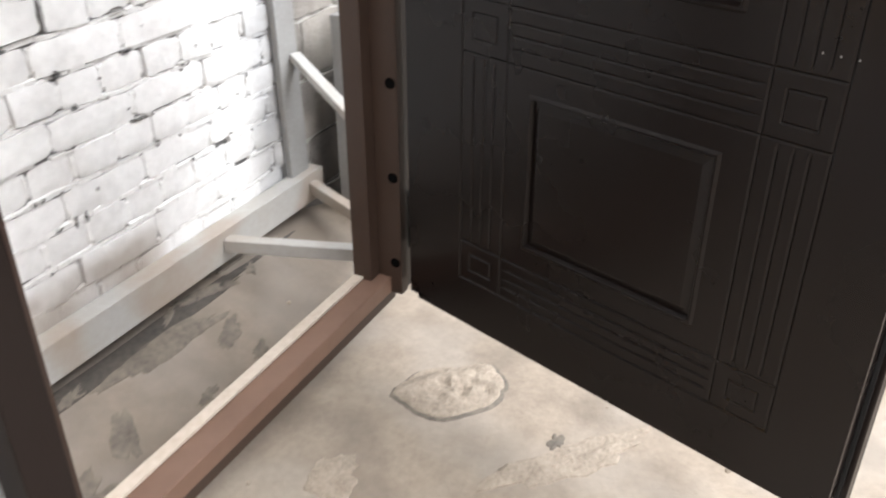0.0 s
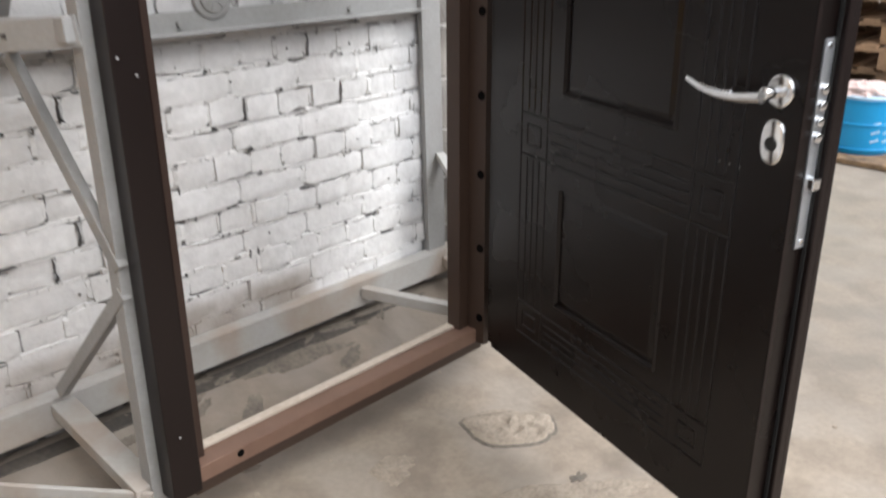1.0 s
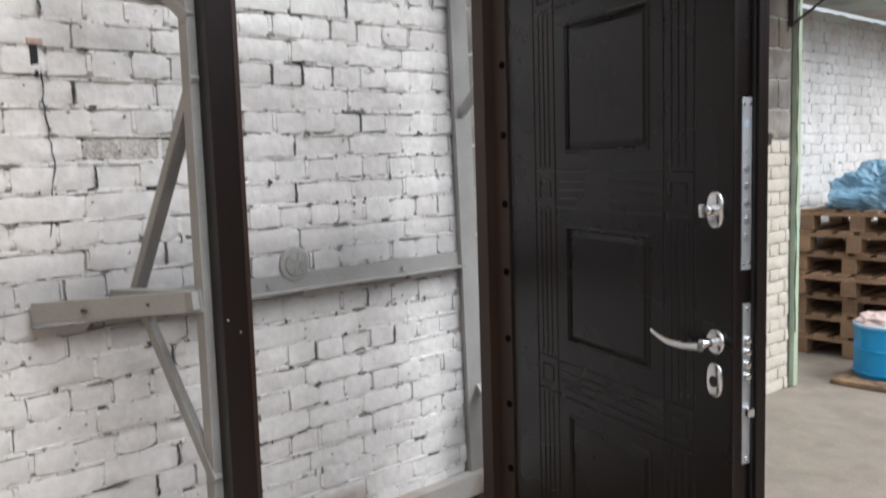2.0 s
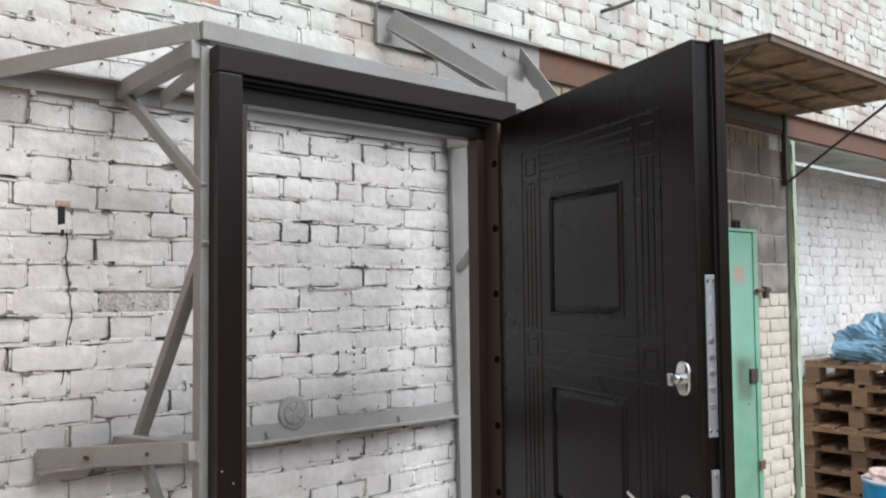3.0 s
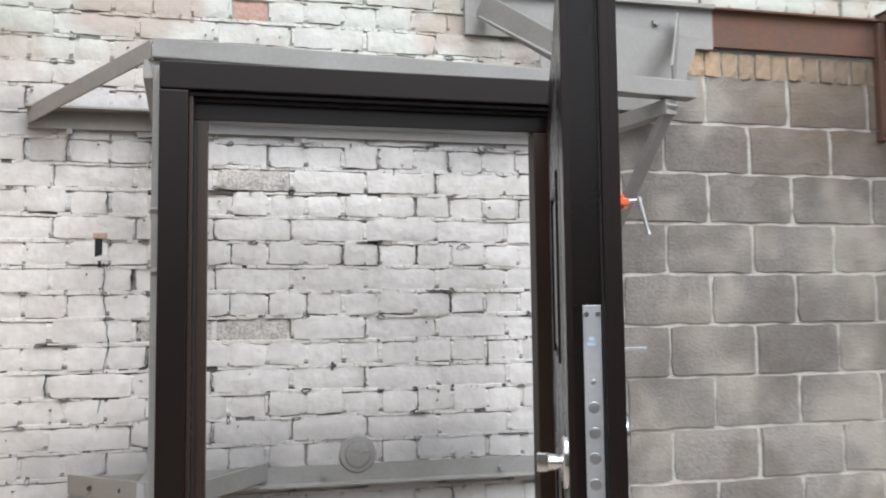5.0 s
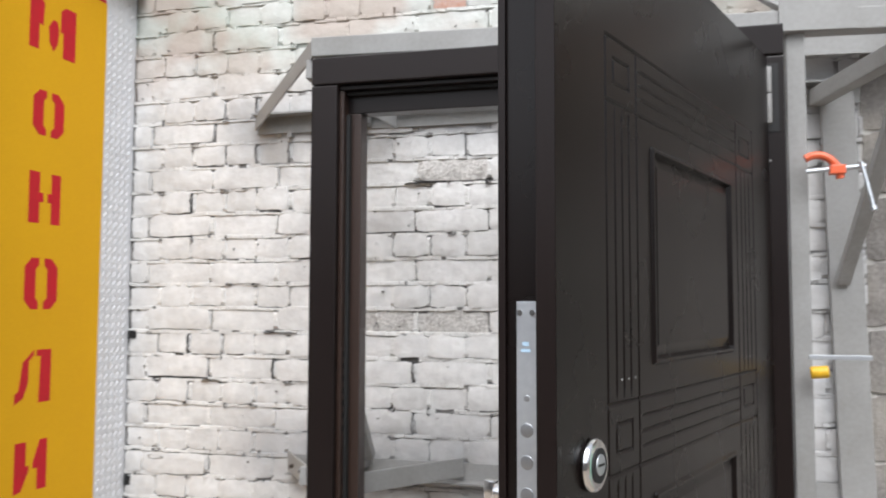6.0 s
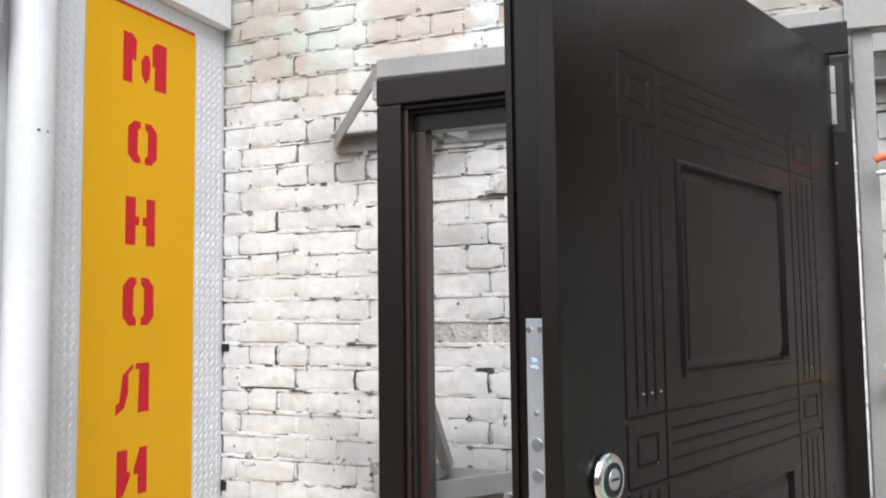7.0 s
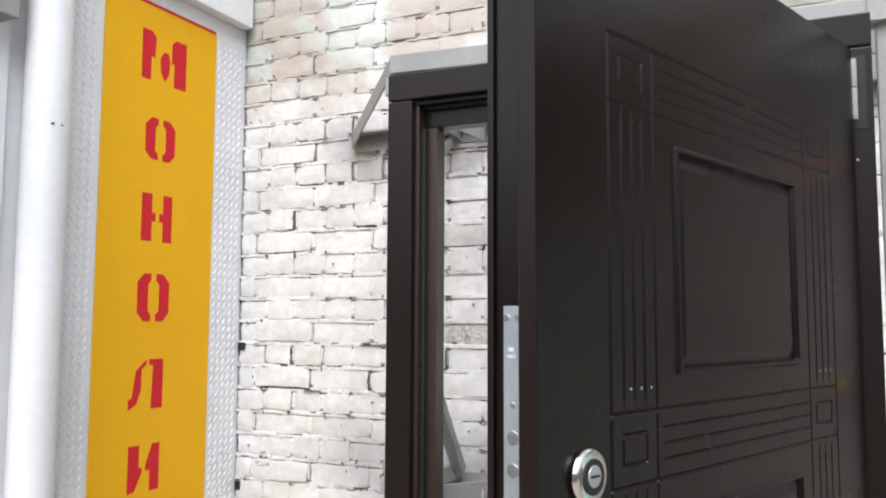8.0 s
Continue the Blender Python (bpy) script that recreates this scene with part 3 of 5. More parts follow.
def leaf_face(name, y, sign, s_lo, s_hi, z_lo, z_hi, label):
    """A pressed sheet with grooves and three raised panels. sign: the way that the face looks along y."""
    PANELS = [(0.292, 0.667, 0.444, 0.757), (0.292, 0.667, 0.962, 1.290), (0.292, 0.667, 1.488, 1.836)]
    BANDS = [(0.312, 0.402), (0.800, 0.900), (1.338, 1.440), (1.885, 1.985)]
    A0, A1, B0, B1 = 0.130, 0.240, 0.718, 0.822
    if sign > 0:
        PANELS = [(0.238, 0.652, 0.460, 0.760), (0.238, 0.652, 0.965, 1.330), (0.238, 0.652, 1.503, 1.812)]
        BANDS = [(0.300, 0.395), (0.810, 0.905), (1.374, 1.462), (1.848, 1.932)]
        A0, A1, B0, B1 = 0.074, 0.196, 0.704, 0.810
    hor, ver = [], []
    for a, b in BANDS:
        hor += [(A0, B1, a), (A0, B1, b)]
        h = b - a
        hor += [(A1 + 0.022, B0 - 0.022, a + h * f) for f in (0.27, 0.5, 0.73)]
        ver += [(s, a, b) for s in (A0, A1, B0, B1)]
        for c0, c1 in ((A0, A1), (B0, B1)):
            i = 0.026
            hor += [(c0 + i, c1 - i, a + i), (c0 + i, c1 - i, b - i)]
            ver += [(c0 + i, a + i, b - i), (c1 - i, a + i, b - i)]
    for (_, a), (b, _) in zip(BANDS, BANDS[1:]):
        for c0, c1 in ((A0, A1), (B0, B1)):
            ver += [(c0, a, b), (c1, a, b)]
            ver += [(c0 + (c1 - c0) * f, a + 0.018, b - 0.018) for f in (0.27, 0.5, 0.73)]
    G = 0.0034
    steps = (0.0, 0.0045, 0.008, 0.0125, 0.017, 0.028)
    S, Z = {s_lo, s_hi}, {z_lo, z_hi}
    for s0, s1, z in hor:
        S |= {s0, s1}
        Z |= {z - G, z, z + G}
    for s, z0, z1 in ver:
        S |= {s - G, s, s + G}
        Z |= {z0, z1}
    for s0, s1, z0, z1 in PANELS:
        for e in steps:
            S |= {s0 + e, s1 - e}
            Z |= {z0 + e, z1 - e}
    def thin(values):
        out = []
        for v in sorted(values):
            if not out or v - out[-1] > 0.0004:
                out.append(v)
        return out
    S, Z = thin(S), thin(Z)

    deep = 0.0027 if sign > 0 else 0.0023

    def depth(s, z):
        d = 0.0
        for s0, s1, zz in hor:
            if s0 - 0.001 <= s <= s1 + 0.001 and abs(z - zz) < G:
                d = max(d, deep * (1 - abs(z - zz) / G))
        for ss, z0, z1 in ver:
            if z0 - 0.001 <= z <= z1 + 0.001 and abs(s - ss) < G:
                d = max(d, deep * (1 - abs(s - ss) / G))
        for s0, s1, z0, z1 in PANELS:
            e = min(s - s0, s1 - s, z - z0, z1 - z)
            if e > 0:
                d = float(np.interp(e, steps, (0, -0.0042, -0.0042, 0.0045, 0.0035, 0.0)))
        return d
    bm = bmesh.new()
    grid = [[bm.verts.new((s, y - sign * depth(s, z), z)) for s in S] for z in Z]
    for a, b in zip(grid, grid[1:]):
        for i in range(len(S) - 1):
            q = (a[i], a[i + 1], b[i + 1], b[i])
            bm.faces.new(q if sign < 0 else q[::-1])
    me = bpy.data.meshes.new(name)
    bm.to_mesh(me)
    bm.free()
    me.materials.append(M_DOOR)
    ob = new(name, me)
    ob.parent = leaf
    return tagged(ob, label)


def lpart(name, bm, material, label="", smooth=False, parent=leaf):
    return part(name, bm, material, parent, label, smooth, local=True)


lpart("core", boxes(((-0.034, -LT + 0.008, LZ0), (LW, -0.0265, LZ1)), bevel=0.002), M_DOOR)
lpart("outer_tray", boxes(((-0.072, -0.026, LZ0 - 0.012), (LW + 0.016, -0.009, LZ1 + 0.006)), bevel=0.003), M_CASING)
lpart("edge_trim", boxes(((LW + 0.0005, -LT + 0.001, LZ0 + 0.001), (LW + 0.004, -LT + 0.010, LZ1 - 0.001)), ((0.0, -LT + 0.001, LZ1 - 0.0015), (LW + 0.004, -0.029, LZ1 + 0.002)),
                         ((0.0, -LT + 0.001, LZ0 - 0.002), (LW + 0.004, -LT + 0.012, LZ0 + 0.0005))), M_CASING)
leaf_face("inner_sheet", -LT, -1, 0.0, LW + 0.003, LZ0 - 0.001, LZ1 + 0.001, "embossed dark brown inner sheet")
leaf_face("outer_sheet", 0.0, 1, -0.072, LW + 0.016, LZ0 - 0.012, LZ1 + 0.006, "embossed dark brown outer sheet")
lpart("outer_hem", boxes(((LW + 0.0125, -0.0115, LZ0 - 0.012), (LW + 0.0162, -0.0004, LZ1 + 0.006)), ((-0.072, -0.0115, LZ1 + 0.0025), (LW + 0.016, -0.0004, LZ1 + 0.0061)),
                         ((-0.072, -0.0115, LZ0 - 0.0121), (LW + 0.016, -0.0004, LZ0 - 0.0085)), ((-0.0722, -0.0115, LZ0 - 0.012), (-0.0685, -0.0004, LZ1 + 0.006))), M_CASING)
lpart("inner_hem", boxes(((LW - 0.001, -LT + 0.0004, LZ0), (LW + 0.0032, -LT + 0.010, LZ1)), ((-0.0002, -LT + 0.0004, LZ0), (0.004, -LT + 0.010, LZ1))), M_DOOR)
lpart("rubber_seal", boxes(((LW + 0.0005, -0.0295, LZ0 + 0.01), (LW + 0.007, -0.0265, LZ1 - 0.01))), M_SEAL, "black rubber seal")
# lock plates on the edge
plate = lpart("lock_plate", boxes(((LW - 0.001, -0.057, 1.233), (LW + 0.0030, -0.031, 1.590)), bevel=0.0008), M_ZINC, "galvanised plate of the upper lock")
for z_ in (1.577, 1.247):
    for y_ in (-0.052, -0.036):
        part("screw", rod((LW + 0.002, y_, z_), (LW + 0.0045, y_, z_), 0.0036, 10), M_CHROME, plate, local=True)
for z_ in (1.532,):
    part("mark", boxes(((LW + 0.003, -0.051, z_), (LW + 0.0034, -0.039, z_ + 0.004)), ((LW + 0.003, -0.049, z_ + 0.007), (LW + 0.0034, -0.041, z_ + 0.012))), M_BARS, plate, "pale stamped mark", local=True)
for k in range(6):
    z_ = 1.480 - 0.036 * k
    part("deadbolt", rod((LW + 0.001, -0.044, z_), (LW + 0.0036, -0.044, z_), 0.0085 if k else 0.004, 18, bevel=0.0012), M_ZINC_DARK, plate, "round deadbolt end", smooth=True, local=True)
plate = lpart("lock_plate", boxes(((LW - 0.001, -0.052, 0.812), (LW + 0.0030, -0.030, 1.161)), bevel=0.0008), M_ZINC, "galvanised plate of the main lock")
for z_ in (1.150, 0.824):
    part("screw", rod((LW + 0.002, -0.041, z_), (LW + 0.0055, -0.041, z_), 0.004, 10), M_CHROME, plate, local=True)
for k in range(4):
    z_ = 1.082 - 0.026 * k
    part("deadbolt", rod((LW + 0.001, -0.041, z_), (LW + 0.010, -0.041, z_), 0.008, 18, bevel=0.0015), M_CHROME, plate, "chrome deadbolt end", smooth=True, local=True)
part("latch", boxes(((LW + 0.001, -0.048, 0.918), (LW + 0.018, -0.031, 0.938)), bevel=0.003), M_CHROME, plate, "chrome latch tongue", local=True)
# lever handles, escutcheons
for face_, y_, d_ in (("inner", -LT, -1), ("outer", 0.0, 1)):
    z_ = 1.076
    rose = lpart("handle_rose", rod((0.898, y_ - d_ * 0.001, z_), (0.898, y_ + d_ * 0.010, z_), 0.027, 36, bevel=0.004), M_CHROME, "round chrome rose", True)
    part("neck", rod((0.898, y_ + d_ * 0.009, z_), (0.898, y_ + d_ * 0.046, z_), 0.0105, 20, bevel=0.002), M_CHROME, rose, smooth=True, local=True)
    pts = [(0.898 - 0.182 * f, y_ + d_ * (0.046 - 0.012 * f * f), z_ - 0.018 * math.sin(f * 2.6) * (1 if f < 0.6 else 1) - 0.006 + 0.012 * f) for f in [k / 14 for k in range(15)]]
    rad = [0.0105 * (1 - 0.5 * k / 14) for k in range(15)]
    part("lever", tube(pts, rad, 14), M_CHROME, rose, "curved chrome lever", smooth=True, local=True)
    for k in range(10):
        f = 0.36 + 0.045 * k
        s_, yy_ = 0.898 - 0.182 * f, y_ + d_ * (0.046 - 0.012 * f * f)
        zz_ = z_ - 0.018 * math.sin(f * 2.6) - 0.006 + 0.012 * f
        part("bead", rod((s_, yy_ + d_ * 0.004, zz_ + 0.006), (s_, yy_ + d_ * 0.004, zz_ + 0.0125 - 0.005 * f), 0.0028, 8), M_CHROME, rose, local=True)


def oval(s, z, w, h, y, d, t):
    bm = bmesh.new()
    out = []
    for k in range(36):
        a = 2 * math.pi * k / 36
        c, sn = math.cos(a), math.sin(a)
        out.append((s + w * math.copysign(abs(c) ** 0.8, c), z + h * math.copysign(abs(sn) ** 0.8, sn)))
    b = prism(out, y, y + d * t)
    bmesh.ops.bevel(b, geom=[e for e in b.edges if abs(e.verts[0].co.y - (y + d * t)) < 1e-6 and abs(e.verts[1].co.y - (y + d * t)) < 1e-6], offset=min(0.004, t * 0.7), segments=3, profile=0.5, affect="EDGES")
    return b


esc = lpart("keyhole_cover", oval(0.893, 0.991, 0.024, 0.038, -LT, -1, 0.007), M_CHROME, "oval chrome keyhole cover", True)
part("keyhole", rod((0.893, -LT - 0.0065, 0.988), (0.893, -LT - 0.0085, 0.988), 0.012, 20), M_SEAL, esc, "black keyhole", local=True)
esc = lpart("thumb_turn", oval(0.894, 1.359, 0.025, 0.039, -LT, -1, 0.008), M_CHROME, "oval chrome plate with thumb turn", True)
part("knob", merged(rod((0.894, -LT - 0.007, 1.359), (0.894, -LT - 0.030, 1.359), 0.0125, 20, bevel=0.002), boxes(((0.889, -LT - 0.046, 1.345), (0.899, -LT - 0.029, 1.373)), bevel=0.003)), M_CHROME, esc, "chrome thumb turn", smooth=True, local=True)
for z_ in (1.399,):
    esc = lpart("cylinder_guard", rod((0.866, -0.001, z_), (0.866, 0.011, z_), 0.032, 40, bevel=0.006), M_CHROME, "round chrome cylinder guard", True)
    ring = part("guard_disc", rod((0.866, 0.0105, z_), (0.866, 0.0125, z_), 0.0205, 30), M_SEAL, esc, "black ring round the lock", smooth=True, local=True)
    part("lock_plug", rod((0.866, 0.0120, z_ + 0.001), (0.866, 0.0140, z_ + 0.001), 0.0125, 24, bevel=0.0008), M_ZINC, esc, "steel lock plug", smooth=True, local=True)
    part("key_slot", boxes(((0.857, 0.0138, z_ - 0.0005), (0.875, 0.0146, z_ + 0.0025)), bevel=0.0005), M_SEAL, esc, "black key slot", local=True)
# spy dots and hinge barrels
for s0_, z_ in ((0.718, 1.491), (0.100, 1.491)):
    for k in range(3):
        lpart("stamped_dot", rod((s0_ + 0.024 * k, -0.001, z_), (s0_ + 0.024 * k, 0.0008, z_), 0.0017, 8), M_STEEL)
for s0_, z_ in ((0.780, 0.932),):
    for k in range(3):
        lpart("stamped_dot", rod((s0_ + 0.024 * k, -LT + 0.001, z_), (s0_ + 0.024 * k, -LT - 0.0008, z_), 0.0017, 8), M_STEEL)
for z_ in (2.045, 0.35):
    h_ = lpart("hinge", rod((-0.078, 0.0, z_ - 0.068), (-0.078, 0.0, z_ - 0.004), 0.0075, 16, bevel=0.001), M_STEEL, "grey steel hinge barrel", True)
    part("upper_knuckle", rod((-0.078, 0.0, z_ - 0.002), (-0.078, 0.0, z_ + 0.055), 0.0075, 16, bevel=0.001), M_STEEL, h_, smooth=True, local=True)

# ---- clamps on the hinge-side post ----
cl = thing("g_clamp", (1.15, 0.045, 1.88), "orange screw clamp gripping the grey post", "clamp")
arc = [(1.166 + 0.046 * math.sin(a), 0.018, 1.856 + 0.055 * math.cos(a)) for a in [radians(-30 + 13 * k) for k in range(10)]]
part("bow", tube(arc, [0.0085] * 10, 10), M_ORANGE, cl, "orange cast bow", smooth=True)
part("jaw", boxes(((1.190, 0.006, 1.868), (1.222, 0.032, 1.888)), bevel=0.003), M_ORANGE, cl, "orange jaw")
part("screw", rod((1.145, 0.018, 1.876), (1.262, 0.018, 1.884), 0.0052, 12), M_ZINC, cl, "steel screw", smooth=True)
part("tommy_bar", rod((1.252, 0.012, 1.892), (1.272, 0.0, 1.790), 0.0045, 10), M_ZINC, cl, "steel tommy bar", smooth=True)
part("bar_end", rod((1.270, 0.001, 1.797), (1.2725, -0.001, 1.787), 0.0065, 10), M_ZINC, cl)
cl = thing("quick_clamp", (1.15, 0.03, 1.46), "clamp with a yellow handle on the grey post", "clamp")
part("bar", boxes(((1.140, 0.010, 1.474), (1.262, 0.016, 1.484)), bevel=0.001), M_ZINC, cl, "thin steel bar")
part("handle", rod((1.142, 0.016, 1.446), (1.178, 0.012, 1.449), 0.013, 16, bevel=0.003), M_HANDLE, cl, "yellow plastic handle", smooth=True)

# ---- grey cabinet beside the stand ----
cab = thing("steel_cabinet", (1.64, 0.27, 0.0), "grey steel cabinet standing near the wall", "cabinet")
part("body", boxes(((1.44, 0.10, 0.0), (1.84, 0.44, 0.68)), bevel=0.004), M_STEEL, cab)
part("door", boxes(((1.436, 0.125, 0.05), (1.4395, 0.415, 0.65)), bevel=0.001), M_STEEL, cab)
part("latch", boxes(((1.428, 0.15, 0.36), (1.4355, 0.162, 0.42)), bevel=0.002), M_DARK_IRON, cab)
rag = blob("red_rag", (1.52, 0.36, 0.680), 0.07, 0.05, 0.05, M_RED, "crumpled red rag on the grey cabinet", "rag", 21.0, 20, 0.5)

# ---- metal wall with the sign ----
mw = tagged(new("wall_west"), "white-painted metal wall with tread plate", "wall", "", "structure")
part("backing", boxes(((XS - 0.25, -1.25, -0.02), (XS - 0.005, YW + 0.3, 4.2))), M_WHITE_METAL, mw)
plate_w = part("tread_plate", boxes(((XS - 0.004, -0.300, 0.02), (XS, YW - 0.004, 2.61))), M_CHECKER, mw, "white tread plate")


def tread():
    bm = bmesh.new()
    rows = 0
    z = 0.05
    while z < 2.60:
        y = -0.288 + (0.014 if rows % 2 else 0.0)
        while y < YW - 0.015:
            if not (-0.128 < y < 0.392 and z < 2.565):
                a = radians(52 if rows % 2 else -52)
                c, s = math.cos(a), math.sin(a)
                ring = [(0.0125, 0), (0, 0.0040), (-0.0125, 0), (0, -0.0040)]
                base = [bm.verts.new((XS - 0.0005, y + c * u - s * w, z + s * u + c * w)) for u, w in ring]
                top = [bm.verts.new((XS + 0.0022, y + 0.5 * (c * u - s * w), z + 0.55 * (s * u + c * w))) for u, w in ring]
                bm.faces.new(top)
                for k in range(4):
                    bm.faces.new((base[k], base[(k + 1) % 4], top[(k + 1) % 4], top[k]))
            y += 0.028
        z += 0.0135
        rows += 1
    return bm


tagged(part("tread_lugs", tread(), M_CHECKER, mw, "raised lugs of the tread plate"), kind="stuff")
part("upper_board", boxes(((XS - 0.003, -0.20, 2.612), (XS + 0.045, YW - 0.02, 3.6)), bevel=0.003), M_WHITE_METAL, mw, "white sheet board above the tread plate")
part("side_sheet", boxes(((XS - 0.004, -0.50, 0.02), (XS + 0.012, -0.422, 4.0)), ((XS - 0.004, -0.90, 0.02), (XS + 0.004, -0.51, 4.0)), bevel=0.002), M_WHITE_METAL, mw, "white side sheet")
for z_ in (0.6, 1.35, 2.15):
    part("weld_tab", boxes(((XS + 0.012, -0.50, z_), (XS + 0.022, -0.475, z_ + 0.02)), bevel=0.002), M_WHITE_METAL, mw)
pipe = thing("drain_pipe", (XS + 0.055, -0.340, 0.0), "thick white-painted vertical pipe", "pipe")
part("pipe", rod((XS + 0.056, -0.340, 0.0), (XS + 0.056, -0.340, 4.0), 0.056, 40), M_WHITE_METAL, pipe, smooth=True)
for z_ in (2.072,):
    for a_ in (0.004, 0.030):
        part("screw_hole", rod((XS + 0.100, -0.353 - a_ + 0.02, z_), (XS + 0.1125, -0.353 - a_ + 0.02, z_), 0.0028, 8), M_SEAL, pipe)
bx = thing("junction_box", (XS + 0.06, -0.50, 2.40), "grey box fixed on the white sheet", "box")
part("box", boxes(((XS + 0.0125, -0.80, 2.32), (XS + 0.08, -0.450, 2.85)), bevel=0.004), M_STEEL, bx)
bx = thing("dark_panel", (XS + 0.02, -0.50, 1.75), "dark narrow panel on the white sheet", "panel")
part("panel", boxes(((XS + 0.0045, -0.80, 1.75), (XS + 0.03, -0.505, 2.29)), bevel=0.004), M_DARK_IRON, bx)

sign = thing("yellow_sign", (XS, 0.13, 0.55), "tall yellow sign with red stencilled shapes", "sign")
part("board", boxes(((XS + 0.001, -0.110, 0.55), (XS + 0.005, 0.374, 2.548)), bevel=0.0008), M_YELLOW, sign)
part("top_overspray", boxes(((XS + 0.0005, -0.110, 2.5485), (XS + 0.0015, 0.374, 2.560))), M_RED, sign, "faint red overspray")


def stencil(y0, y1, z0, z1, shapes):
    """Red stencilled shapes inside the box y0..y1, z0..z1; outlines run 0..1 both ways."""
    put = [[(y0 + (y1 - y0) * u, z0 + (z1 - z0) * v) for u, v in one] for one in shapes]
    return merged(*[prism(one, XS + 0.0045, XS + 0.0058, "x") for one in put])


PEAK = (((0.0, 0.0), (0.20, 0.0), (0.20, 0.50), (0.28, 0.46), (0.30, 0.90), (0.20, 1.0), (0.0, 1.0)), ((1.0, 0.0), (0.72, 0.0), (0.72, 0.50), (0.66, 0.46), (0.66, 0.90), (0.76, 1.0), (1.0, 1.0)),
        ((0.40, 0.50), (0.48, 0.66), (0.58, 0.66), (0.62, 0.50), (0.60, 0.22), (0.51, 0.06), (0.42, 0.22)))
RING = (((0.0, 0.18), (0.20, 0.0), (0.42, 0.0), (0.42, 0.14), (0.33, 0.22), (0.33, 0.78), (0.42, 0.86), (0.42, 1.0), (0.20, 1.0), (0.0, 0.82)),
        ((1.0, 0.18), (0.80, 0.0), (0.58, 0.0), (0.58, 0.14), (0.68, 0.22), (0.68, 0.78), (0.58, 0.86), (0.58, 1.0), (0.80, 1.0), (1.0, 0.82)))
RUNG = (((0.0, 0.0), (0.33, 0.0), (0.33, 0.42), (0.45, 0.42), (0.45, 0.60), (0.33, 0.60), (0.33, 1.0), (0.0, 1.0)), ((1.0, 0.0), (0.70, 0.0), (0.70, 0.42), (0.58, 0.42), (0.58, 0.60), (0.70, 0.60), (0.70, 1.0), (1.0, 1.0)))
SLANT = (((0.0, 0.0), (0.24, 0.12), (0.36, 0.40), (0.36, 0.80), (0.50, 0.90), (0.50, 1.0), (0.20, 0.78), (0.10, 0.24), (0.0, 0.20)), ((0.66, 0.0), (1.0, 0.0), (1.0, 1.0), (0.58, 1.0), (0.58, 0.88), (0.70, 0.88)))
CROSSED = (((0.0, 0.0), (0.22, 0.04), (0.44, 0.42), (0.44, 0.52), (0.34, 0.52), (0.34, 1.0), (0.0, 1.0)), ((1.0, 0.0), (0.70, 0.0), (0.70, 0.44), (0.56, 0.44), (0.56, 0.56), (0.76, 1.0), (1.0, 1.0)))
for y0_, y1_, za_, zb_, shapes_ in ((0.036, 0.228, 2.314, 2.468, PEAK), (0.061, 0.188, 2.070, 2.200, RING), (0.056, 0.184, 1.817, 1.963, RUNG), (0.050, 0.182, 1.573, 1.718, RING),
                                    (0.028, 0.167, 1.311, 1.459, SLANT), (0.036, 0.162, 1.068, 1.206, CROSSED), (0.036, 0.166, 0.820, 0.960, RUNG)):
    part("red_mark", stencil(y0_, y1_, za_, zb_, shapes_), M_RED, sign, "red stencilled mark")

# ---- canopy over the green door ----
can = thing("door_canopy", (3.30, YW, 2.60), "rusty canopy with rotten board soffit over the green door", "canopy")
CX0, CX1, CY = 2.50, 4.10, -0.19
part("soffit", boxes(((CX0 + 0.01, CY + 0.01, 2.632), (CX1 - 0.01, YW - 0.001, 2.645))), M_CANOPY, can, "rotten brown soffit boards")
part("roof_sheet", boxes(((CX0 - 0.02, CY - 0.02, 2.662), (CX1 + 0.02, YW - 0.001, 2.668))), M_CANOPY_EDGE, can)
for a_, b_ in (((CX0, CY, 2.65), (CX1, CY, 2.65)), ((CX0, CY, 2.65), (CX0, YW - 0.01, 2.645)), ((CX1, CY, 2.65), (CX1, YW - 0.01, 2.645))):
    part("edge_iron", bar(a_, b_, 0.03, 0.03), M_CANOPY_EDGE, can)
for k in range(1, 4):
    x_ = CX0 + (CX1 - CX0) * k / 4
    part("batten", boxes(((x_ - 0.010, CY + 0.016, 2.618), (x_ + 0.010, YW - 0.002, 2.6315)), bevel=0.002), M_CANOPY, can)
for y_ in (0.05, 0.30):
    part("batten", boxes(((CX0 + 0.02, y_ - 0.009, 2.604), (CX1 - 0.02, y_ + 0.009, 2.6175)), bevel=0.002), M_CANOPY, can)
for x_ in (CX0 - 0.02, CX1 - 0.06):
    part("wall_iron", bar((x_, YW - 0.018, 2.19), (x_, YW - 0.018, 2.63), 0.03, 0.03, up=(0, 1, 0)), M_RUST if x_ < 3 else M_DARK_IRON, can)
    part("strut", rod((x_, YW - 0.025, 2.205), (x_ + 0.02, CY + 0.05, 2.635), 0.008, 10), M_DARK_IRON, can)
part("header_board", boxes(((CX0 + 0.02, YW - 0.03, 2.53), (CX1 - 0.10, YW - 0.018, 2.60)), bevel=0.003), M_HEADER, can, "weathered dark green header board")

